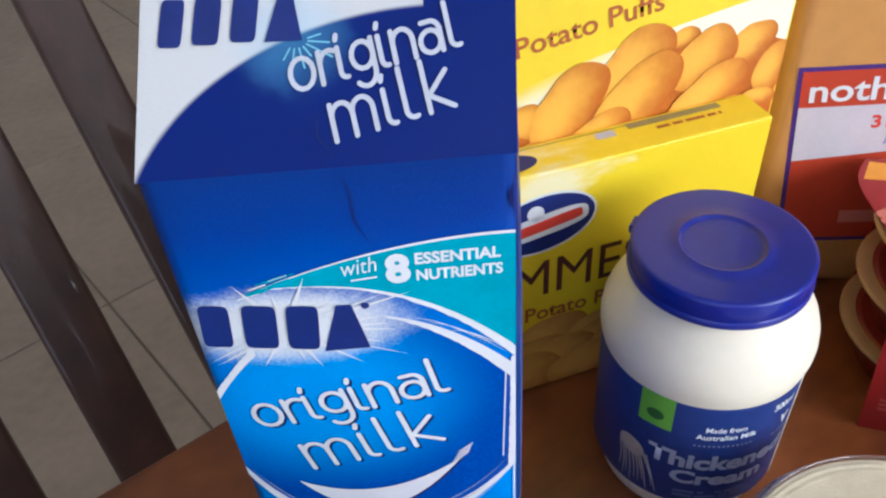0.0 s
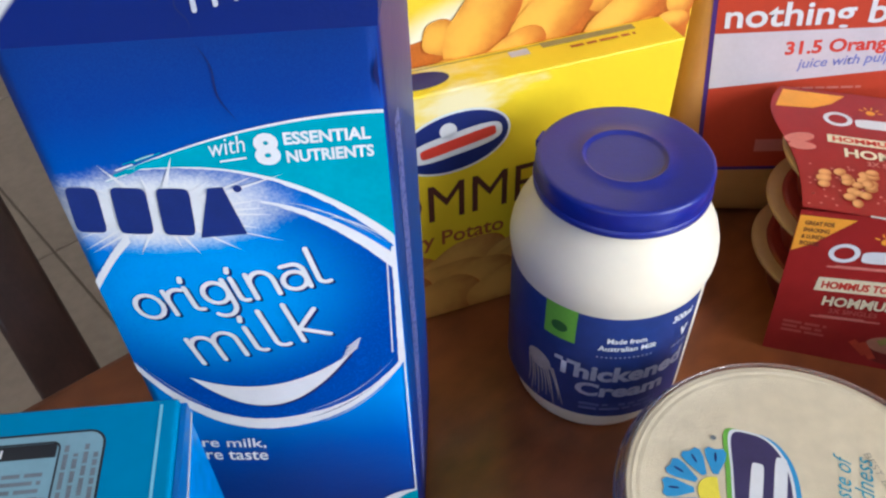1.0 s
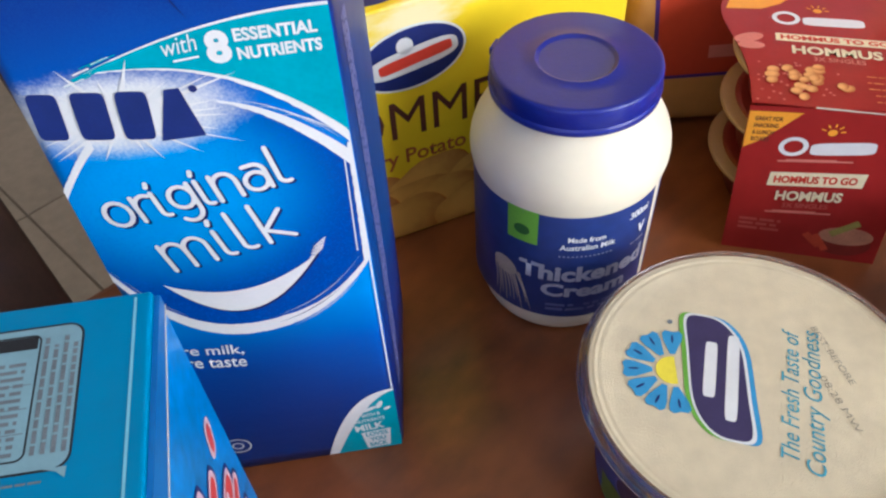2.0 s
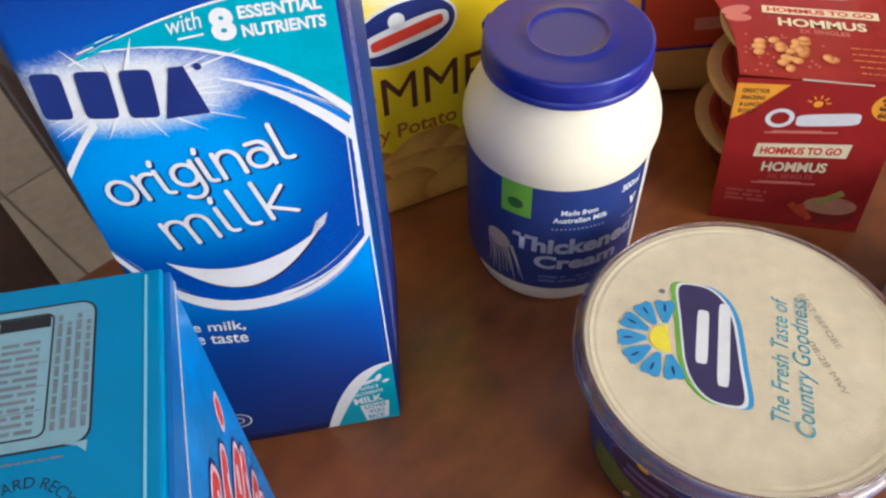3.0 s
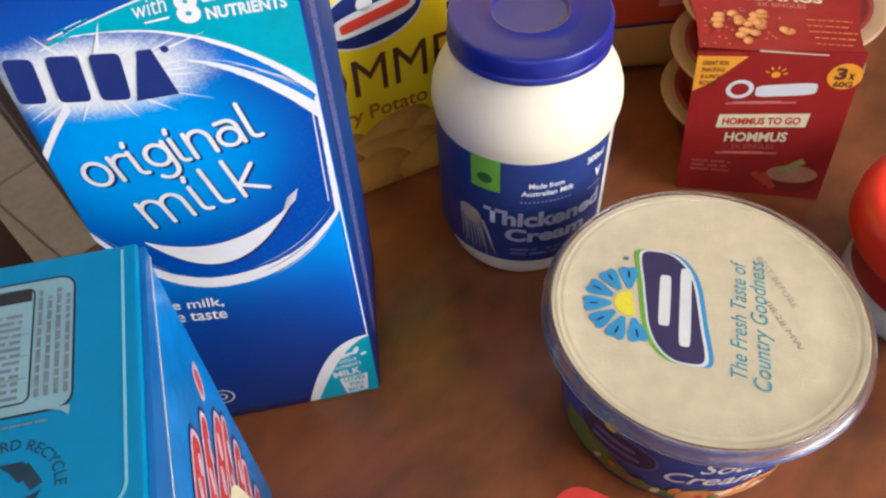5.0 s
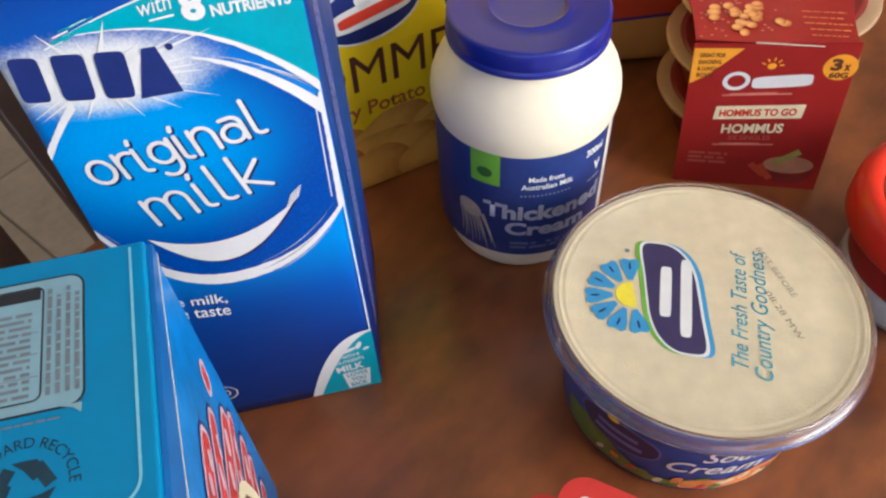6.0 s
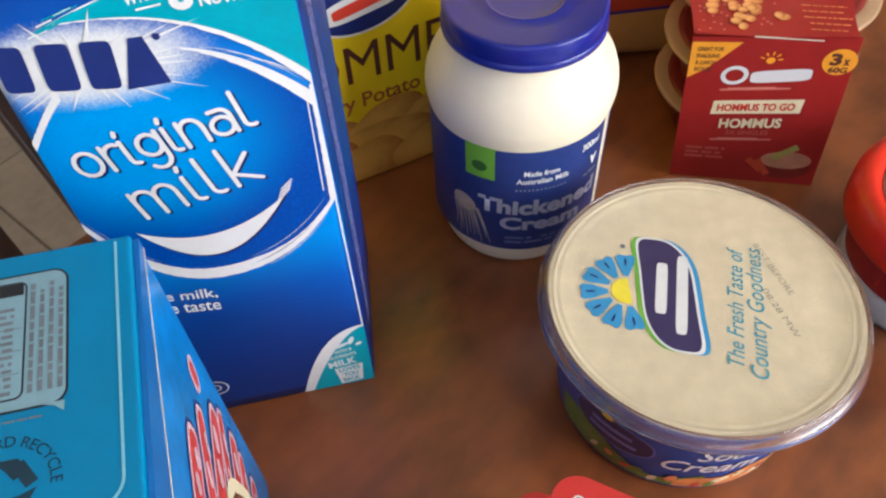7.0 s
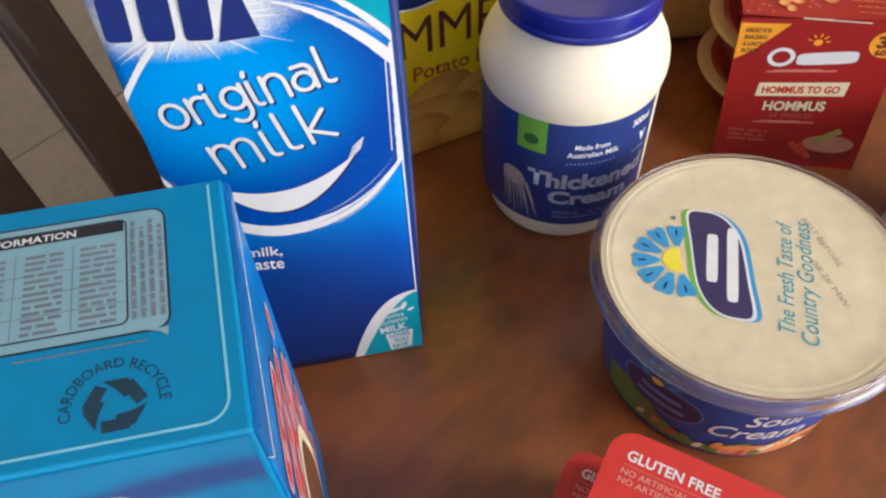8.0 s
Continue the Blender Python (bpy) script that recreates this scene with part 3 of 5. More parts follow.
def milk_carton():
    t = thing("milk_carton", -65.8, 110.9, 0.3, 8.4, "tall blue gable-top milk carton with white brush-stroke oval", "milk carton")
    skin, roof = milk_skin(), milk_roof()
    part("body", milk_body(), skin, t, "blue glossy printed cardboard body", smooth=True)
    # gable roof: two sloping panels, folded-in ends, and the fin
    L = 35.0 / math.cos(ROOF)
    ridge = MILK_H + 35.0 * math.tan(ROOF)

    def slope(front):
        def place(u, s, o=0.0):
            x, y, z = on_roof(u, s, o)
            return (x, y, z) if front else (x + SKEW * (MILK_W - 2 * y), MILK_W - y, z)
        return strip_bm(lambda q: (MILK_W * q, 0), lambda q: (MILK_W * q, L), place, 0.0, 8, 6)

    panel = part("roof_panel", slope(True), roof, t, "white and navy printed gable panel")
    part("roof_panel", slope(False), roof, t)
    for x, k in ((0.0, 1), (MILK_W, -1)):
        bm = bmesh.new()
        deep = bm.verts.new((x + k * 16 + SKEW * 35, 35, ridge - 8))
        a, b, c = bm.verts.new((x, 0, MILK_H)), bm.verts.new((x + SKEW * MILK_W, MILK_W, MILK_H)), bm.verts.new((x + SKEW * 35, 35, ridge))
        bm.faces.new((a, deep, c))
        bm.faces.new((b, c, deep))
        bm.faces.new((a, b, deep))
        part("gusset", bm, roof, t)
    part("fin", box_bm(3.7, 34.4, ridge - 0.2, MILK_W + 3.7, 35.6, ridge + 17, 0.3), roof, t)

    W, S = WHITE_PRINT, SHADOW_PRINT

    def foot(u):
        d = u - 32.0
        return 81.8 + (0.0125 * d * d + 3.4e-6 * d ** 4 if d > 0 else 0.018 * d * d + 1.1e-5 * d ** 4)

    def crown(u):
        d = u - 33.0
        return 166.5 - (0.0180 if d > 0 else 0.0235) * d * d

    jag = [random.Random(3).uniform(0, 1) for _ in range(1)] + [random.Random(7 + i).uniform(-1, 1) for i in range(120)]

    def rough_edge(u, k):
        i = int(u * 1.4) % 100
        return k * jag[i + 1]

    full = lambda s: 0.5 + 69.0 * s
    part("oval_print", strip_bm(lambda s: (full(s), foot(full(s)) + 2.0), lambda s: (full(s), max(crown(full(s)), foot(full(s)) + 2.1)), on_milk, 0.12, 60, 24), milk_oval(), t, "bright blue printed oval")
    # white brushed rim: the heavy lower stroke, the side, the upper strokes
    thick = lambda u: 4.9 - 2.6 * max(0.0, (u - 42) / 28) - 1.2 * max(0.0, (12 - u) / 12)
    part("brushed_rim", strip_bm(lambda s: (full(s), foot(full(s)) + rough_edge(full(s), 0.12)), lambda s: (full(s), foot(full(s)) + thick(full(s)) + rough_edge(full(s) + 20, 0.12)), on_milk, 0.2, 90, 2), W, t, "white dry-brush rim")
    part("brushed_rim", merge(strip_bm(lambda s: (67.7 + 0.9 * s + rough_edge(70 * s, 0.12), 106 + 42 * s), lambda s: (69.6, 106 + 42 * s), on_milk, 0.2, 40, 1), strip_bm(lambda s: (66.2 + 1.0 * s, 110 + 34 * s), lambda s: (66.55 + 1.0 * s, 110 + 34 * s), on_milk, 0.2, 20, 1)), W, t)
    ur = lambda s: 42.0 + 27.5 * s
    part("brushed_rim", strip_bm(lambda s: (ur(s), crown(ur(s)) - 0.5 - 2.3 * s + rough_edge(ur(s), 0.15)), lambda s: (ur(s), crown(ur(s)) + 2.6 * s ** 1.2), on_milk, 0.22, 60, 2), W, t)
    ul = lambda s: 0.5 + 11.5 * s
    part("brushed_rim", strip_bm(lambda s: (ul(s), crown(ul(s)) - 0.6), lambda s: (ul(s), crown(ul(s)) + 2.2 + rough_edge(ul(s) * 6, 0.2)), on_milk, 0.22, 24, 2), W, t)
    streaks = []
    for u0, u1, rise, w in ((50, 68, 4.6, 0.3), (55, 69, 6.0, 0.35), (46, 64, 3.4, 0.25)):
        streaks.append(strip_bm(lambda s, u0=u0, u1=u1, r=rise: (u0 + (u1 - u0) * s, crown(u0 + (u1 - u0) * s) + r * s ** 0.5), lambda s, u0=u0, u1=u1, r=rise, w=w: (u0 + (u1 - u0) * s, crown(u0 + (u1 - u0) * s) + r * s ** 0.5 + w * math.sin(math.pi * s)), on_milk, 0.24, 24, 1))
    for u0, u1, rise, w, mat in ((40, 68, 6.0, 0.25, W), (44, 66, -0.9, 0.35, W), (1, 16, 6.2, 0.3, W)):
        streaks.append(strip_bm(lambda s, u0=u0, u1=u1, r=rise: (u0 + (u1 - u0) * s, foot(u0 + (u1 - u0) * s) + r), lambda s, u0=u0, u1=u1, r=rise, w=w: (u0 + (u1 - u0) * s, foot(u0 + (u1 - u0) * s) + r + w * math.sin(math.pi * s)), on_milk, 0.24, 30, 1))
    for streak in streaks:
        part("brush_streak", streak, W, t)
    part("brush_streak", strip_bm(lambda s: (40 + 22 * s, foot(40 + 22 * s) + 2.6), lambda s: (40 + 22 * s, foot(40 + 22 * s) + 2.6 + 0.35 * math.sin(math.pi * s)), on_milk, 0.26, 24, 1), S, t)

    # teal band with its white edge lines
    top = lambda s: (17 + 53 * s, 175.3 + 10.6 * (1 - (1 - s) ** 2.0) - 1.3 * s * s)
    low = lambda s: (17 + 53 * s, 175.2 - 0.0025 * max(0.0, 53 * s - 5) ** 2.37)
    part("teal_band", strip_bm(low, top, on_milk, 0.26, 40, 6), TEAL_PRINT, t, "teal printed band")
    part("band_line", strip_bm(lambda s: (top(s)[0], top(s)[1] - 0.15), lambda s: (top(s)[0], top(s)[1] + 0.15 + 0.5 * s), on_milk, 0.3, 40, 1), W, t, "white edge line")
    part("band_line", strip_bm(lambda s: (low(s)[0], low(s)[1] - 0.2 - 3.4 * s ** 2.6 + rough_edge(60 * s, 0.15)), lambda s: (low(s)[0], low(s)[1] + 0.15), on_milk, 0.3, 50, 1), W, t, "white brushed edge line")
    feather = random.Random(12)
    for i in range(9):
        u, v = 12 + 0.9 * i + feather.uniform(-1, 1), 172.2 + 0.62 * i + feather.uniform(-0.8, 0.8)
        run = feather.uniform(3.5, 8.0)
        part("brush_streak", line_bm((u, v), (u + run, v + 0.34 * run), feather.uniform(0.2, 0.5), on_milk, 0.31 + 0.004 * i), W if i % 3 == 1 else TEAL_PRINT, t)
    bend = lambda s: (36.5 + 4.2 * s + 0.8 * math.sin(7 * s), 202 - 17 * s)
    part("crease", strip_bm(lambda s: bend(s), lambda s: (bend(s)[0] + 0.35 * math.sin(math.pi * s) + 0.02, bend(s)[1]), on_milk, 0.3, 20, 1), S, t, "fine dark crease")
    # flat dark strip painted for the shadow in an edge dent
    dent_shade = lambda s: (69.2 - 0.9 * math.sin(math.pi * s) ** 3, 188 + 11 * s)
    part("crease", strip_bm(dent_shade, lambda s: (69.3, 188 + 11 * s), on_milk, 0.28, 16, 1), S, t, "painted shade of a dent along the edge")
    bend2 = lambda s: (36.0 - 4.0 * s + 0.6 * math.sin(9 * s), 1.0 + 9.0 * s)
    part("crease", strip_bm(lambda s: bend2(s), lambda s: (bend2(s)[0] + 0.3 * math.sin(math.pi * s) + 0.02, bend2(s)[1]), on_roof, 0.2, 16, 1), S, panel)
    part("lettering", words_bm("with", (34.5, 177.2), (41.7, 178.0), 4.0, on_milk, 0.36, 0.0, 0.3), W, t)
    part("underline", line_bm((35.8, 175.9), (41.3, 176.4), 0.5, on_milk, 0.36), W, t)
    part("numeral", words_bm("8", (43.0, 174.7), (48.2, 174.7), 7.3, on_milk, 0.36, 0.05), W, t)
    part("lettering", words_bm("ESSENTIAL", (49.2, 178.9), (66.6, 178.7), 2.9, on_milk, 0.36, 0.035), W, t)
    part("lettering", words_bm("NUTRIENTS", (49.2, 174.5), (67.0, 174.3), 2.9, on_milk, 0.36, 0.035), W, t)

    # rays of the burst and the brand as plain navy blocks
    rays = []
    rnd = random.Random(4)
    for i in range(24):
        a = 2 * math.pi * i / 24 + rnd.uniform(-0.1, 0.1)
        r0, r1 = 0.55, rnd.uniform(1.0, 1.75)
        w = rnd.uniform(0.4, 0.85)
        c, s = math.cos(a), math.sin(a)
        px, py = 20.5 + 21 * c * r0, 163.5 + 9.0 * s * r0
        qx, qy = max(20.5 + 21 * c * r1, 1.5), 163.5 + 9.0 * s * r1
        nx, ny = -s * w, c * w
        rays.append(strip_bm(lambda q, px=px, py=py, qx=qx, qy=qy, nx=nx, ny=ny: (px + (qx - px) * q - nx * (1 - q), py + (qy - py) * q - ny * (1 - q)),
                             lambda q, px=px, py=py, qx=qx, qy=qy, nx=nx, ny=ny: (px + (qx - px) * q + nx * (1 - q), py + (qy - py) * q + ny * (1 - q)), on_milk, 0.32, 6, 1))
    for ray in rays:
        part("burst_ray", ray, W, t)
    for u, v, w, h in ((5.6, 165.2, 3.2, 6.2), (15.0, 164.4, 3.6, 6.4), (24.0, 163.5, 3.4, 6.5)):
        part("brand_block", disc_bm(u, v, w, h, on_milk, 0.42, -6, 28, 3, 7.0), NAVY_PRINT, t, "navy block of the brand mark")
    part("brand_block", outline_bm([(27.6, 156.0), (37.6, 156.2), (35.0, 169.4), (31.8, 169.4)], on_milk, 0.42), NAVY_PRINT, t, "navy block of the brand mark")

    part("register_mark", disc_bm(37.9, 168.8, 0.9, 0.9, on_milk, 0.42, 0, 16, 1), NAVY_PRINT, t)

    # product words with a printed drop shadow
    for dx, dy, lift, mat in ((0.6, -0.65, 0.3, S), (0.0, 0.0, 0.4, W)):
        part("lettering", stroke_words_bm("original", (8.0 + dx, 130.2 + dy), (54.4 + dx, 139.4 + dy), 8.3, 1.22, on_milk, lift), mat, t, "white lettering" if mat is W else "dark blue letter shadow")
        part("lettering", stroke_words_bm("milk", (17.6 + dx, 112.6 + dy), (51.0 + dx, 120.6 + dy), 10.0, 1.28, on_milk, lift, 0.1), mat, t)
    dn = lambda s: (13.0 + 42.6 * s, 107.4 + 4.6 * s - 4 * 16.0 * s * (1 - s) * (1.12 - 0.2 * s))
    up = lambda s: (13.0 + 42.6 * s, 107.4 + 4.6 * s - 4 * 7.9 * s * (1 - s) * (1.0 - 0.1 * s))
    part("smile_stroke", strip_bm(lambda s: (dn(s)[0] + 0.5, dn(s)[1] - 0.8), lambda s: up(s), on_milk, 0.3, 40, 2), S, t)
    part("smile_stroke", strip_bm(dn, up, on_milk, 0.36, 40, 2), W, t, "white brushed smile")
    tips = [line_bm((53 + i * 0.5, 109.5 + i * 1.25), (57.5 + i * 0.3, 114.0 + i * 0.9), 0.35, on_milk, 0.38) for i in range(5)]
    part("smile_bristles", merge(*tips), W, t)
    part("lettering", words_bm("pure milk,", (2.8, 75.0), (27.0, 72.6), 4.6, on_milk, 0.3, 0.01), W, t)
    part("lettering", words_bm("pure taste", (2.8, 68.2), (26.4, 65.8), 4.6, on_milk, 0.3, 0.01), W, t)
    # corner panel at the foot
    sweep = lambda s: (42.3 + 27.4 * s, 0.5 + 38.5 * (1 - (1 - s) ** 2.6))
    part("corner_print", strip_bm(lambda s: (42.3 + 27.4 * s, 0.5), sweep, on_milk, 0.2, 24, 4), W, t, "white curled corner print")
    inner = lambda s: (46.0 + 23.7 * s, 0.5 + 37.5 * (1 - (1 - s) ** 1.75))
    part("corner_print", strip_bm(lambda s: (46.0 + 23.7 * s, 0.5), inner, on_milk, 0.26, 24, 4), TEAL_PRINT, t, "teal corner print")
    part("lettering", words_bm("MILK", (54.0, 14.5), (64.5, 15.2), 4.2, on_milk, 0.32, 0.03), W, t)
    part("lettering", words_bm("WITH 8", (57.0, 23.6), (63.6, 24.2), 2.2, on_milk, 0.32, 0.02), W, t)
    part("lettering", words_bm("NUTRIENTS", (54.6, 20.2), (65.0, 20.9), 2.0, on_milk, 0.32, 0.02), W, t)
    part("glass_print", merge(outline_bm([(55.6, 13.2), (66.4, 13.9), (65.4, 2.0), (57.0, 1.4)], on_milk, 0.32), disc_bm(60, 28.6, 3.2, 1.0, on_milk, 0.32, 20), disc_bm(64, 30.6, 1.0, 2.4, on_milk, 0.32, -20), disc_bm(66.5, 27.6, 1.4, 0.8, on_milk, 0.32, 30)), W, t, "white glass of milk with splashes")
    for word, v, u0, u1 in (("LOVES", 10.2, 57.2, 65.2), ("YOU", 6.4, 58.4, 64.2), ("BACK", 2.6, 58.0, 64.4)):
        part("lettering", words_bm(word, (u0, v), (u1, v + 0.4), 2.7, on_milk, 0.4, 0.03), TEAL_PRINT, t)
    part("badge", merge(*[strip_bm(lambda s, r=r: (12 + r * math.cos(2 * math.pi * s), 17 + r * math.sin(2 * math.pi * s)), lambda s, r=r: (12 + (r + 0.5) * math.cos(2 * math.pi * s), 17 + (r + 0.5) * math.sin(2 * math.pi * s)), on_milk, 0.3, 24, 1) for r in (1.6, 4.2)]), W, t)
    part("edge_line", strip_bm(lambda s: (69.0, 39 + 68 * s), lambda s: (69.5, 39 + 68 * s), on_milk, 0.22, 20, 1), W, t)

    # small writing up the side panel
    def on_side(u, v, o=0.0):
        return (MILK_W + 1.4 * milk_swell(u, v) + o + SKEW * u, u, v)
    part("small_print", bars_bm(26, 9, 176, 16, 4, lambda u, v, o=0.0: on_side(v, u, o), 0.2, 9, 0.5), LILAC_PRINT, t, "pale small print up the side")

    # gable print
    part("lettering", stroke_words_bm("original", (28.9, 14.4), (60.2, 21.0), 6.2, 0.95, on_roof, 0.3), PALE_GREY_PRINT, panel)
    part("lettering", stroke_words_bm("milk", (36.6, 4.6), (58.4, 9.6), 7.0, 0.95, on_roof, 0.3, 0.1), PALE_GREY_PRINT, panel)
    for u, w in ((6.0, 2.2), (12.6, 2.5), (19.6, 2.4)):
        part("brand_block", disc_bm(u, 29.3, w, 4.6, on_roof, 0.3, -4, 28, 2, 7.0), NAVY_PRINT, panel)
    for i in range(7):
        a, reach = radians(-118 + 22 * i), 2.6 + 1.6 * ((i * 5) % 3)
        part("burst_ray", line_bm((29.2 + 2.2 * math.cos(a), 24.2 + 1.4 * math.sin(a)), (29.2 + (2.2 + reach) * math.cos(a), 24.2 + (1.4 + reach) * math.sin(a)), 0.32, on_roof, 0.22 + 0.004 * i), LINE_BLUE_PRINT, panel)
    part("brand_block", outline_bm([(23.4, 24.4), (30.4, 24.2), (28.4, 33.8), (26.0, 33.8)], on_roof, 0.3), NAVY_PRINT, panel)
    return t


milk_carton()


# ---- thickened cream jar ----
def cream_jar():
    t = thing("cream_jar", 68.5, 203.9, 0.2, 0, "white plastic cream jar with blue label and blue screw lid", "jar")
    prof = [(28.6, 0.0), (30.6, 0.8), (31.5, 2.6), (32.4, 6), (34.9, 14), (35.5, 70), (36.2, 72.5), (36.8, 76), (36.9, 79), (36.4, 83), (35.0, 87.5), (32.6, 92), (30.2, 96), (28.6, 99), (28.0, 101.5), (28.0, 108)]
    part("body", lathe_bm(prof, 96), MILKY_PLASTIC, t, "milky white plastic body", smooth=True)
    lab = part("label", lathe_bm([(35.3, 14), (35.42, 14.4), (35.74, 70.8), (35.62, 71.3)], 96, False, False), JAR_LABEL, t, "dark blue wrap-round label", smooth=True)

    def wrap(u, v, o=0.0):
        a = radians(-90) + u / 35.75
        r = 35.5 + 0.32 * (v - 14.4) / 56.4 + o
        return (r * math.cos(a), r * math.sin(a), v)

    part("green_square", block_bm(-26.0, 54.6, -13.7, 71.2, wrap, 0.05, 0, 8), GREEN_PRINT, lab)
    part("green_square_mark", merge(disc_bm(-20.0, 60.8, 3.2, 2.6, wrap, 0.12)), base("dark_green_print", (0.03, 0.12, 0.03), 0.45), lab)
    part("lettering", words_bm("Made from", (-2.6, 58.3), (11.3, 58.3), 2.7, wrap, 0.12, 0.02), WHITE_PRINT, lab)
    part("lettering", words_bm("Australian Milk", (-5.4, 54.2), (15.7, 54.2), 2.7, wrap, 0.12, 0.02), WHITE_PRINT, lab)
    part("dotted_line", merge(*[disc_bm(-5.2 + i * 1.62, 50.6, 0.42, 0.42, wrap, 0.12, 0, 8, 1) for i in range(13)]), SILVER_PRINT, lab)
    part("lettering", words_bm("Thickened", (-20.6, 37.0), (31.5, 36.4), 8.2, wrap, 0.12, 0.04), SILVER_PRINT, lab, "pale grey bold lettering")
    part("lettering", words_bm("Cream", (-11.4, 27.6), (23.4, 27.0), 7.4, wrap, 0.12, 0.04), SILVER_PRINT, lab)
    part("small_print", merge(bars_bm(-9, 18.4, 22, 23.6, 2, wrap, 0.12, 5)), base("muted_blue_print", (0.12, 0.14, 0.3), 0.5), lab)
    part("lettering", words_bm("300ml", (21.0, 63.2), (30.6, 63.2), 3.4, wrap, 0.12, 0.03), WHITE_PRINT, lab)
    part("lettering", words_bm("V", (26.4, 52.6), (30.6, 52.6), 5.0, wrap, 0.12, 0.06), WHITE_PRINT, lab)
    part("small_print", bars_bm(23.5, 48.2, 31.5, 49.6, 1, wrap, 0.12, 8), SILVER_PRINT, lab)
    part("label_gap", block_bm(34.6, 13.8, 38.6, 71.4, wrap, 0.06, 0, 6, 8), MILKY_PLASTIC, lab, "pale gap where the label ends")
    # whisk trailing cream
    rnd = random.Random(14)
    tines = []
    for i in range(10):
        x0, run, bend = -32.5 + i * 1.25, rnd.uniform(15, 22), rnd.uniform(0.1, 1.0)
        tines.append(strip_bm(lambda s, x0=x0, run=run, k=bend, i=i: (x0 + (i + 2) * 0.55 * s + k * math.sin(3 * s), 36 - run * s), lambda s, x0=x0, run=run, k=bend, i=i: (x0 + 1.0 - 0.75 * s + (i + 2) * 0.55 * s + k * math.sin(3 * s), 36 - run * s), wrap, 0.12, 12, 1))
    part("whisk_print", merge(disc_bm(-27.0, 37.0, 5.6, 4.4, wrap, 0.1, -25), *tines), base("whisk_print", (0.42, 0.36, 0.32), 0.5, vary=0.25, size=150), lab, "pale whisk picture")
    # lid with ribs, raised rim, recess ring and a thumb tab
    lidp = [(28.6, 102.2), (29.5, 102.0), (30.0, 102.5), (30.1, 104.6), (29.7, 104.9), (29.6, 105.3), (29.75, 105.6), (29.6, 111.3), (29.4, 112.0), (29.0, 112.35), (28.4, 112.55), (27.8, 112.58), (20.0, 112.55), (14.9, 112.52), (14.5, 112.75), (14.0, 112.75), (13.5, 112.3), (12.9, 111.9), (12.4, 111.85), (8.0, 111.85), (0.4, 111.85)]
    lid = part("lid", lathe_bm(lidp, 96, False, True), BLUE_CAP, t, "royal blue screw lid with a round recess", smooth=True)
    tab = box_bm(-30.3, -4.5, 109.0, -26.0, 2.0, 112.3, 0.6, 3)
    bmesh.ops.rotate(tab, cent=(0, 0, 0), matrix=Matrix.Rotation(radians(-24), 3, "Z"), verts=tab.verts)
    part("thumb_tab", tab, BLUE_CAP, lid)
    return t


cream_jar()


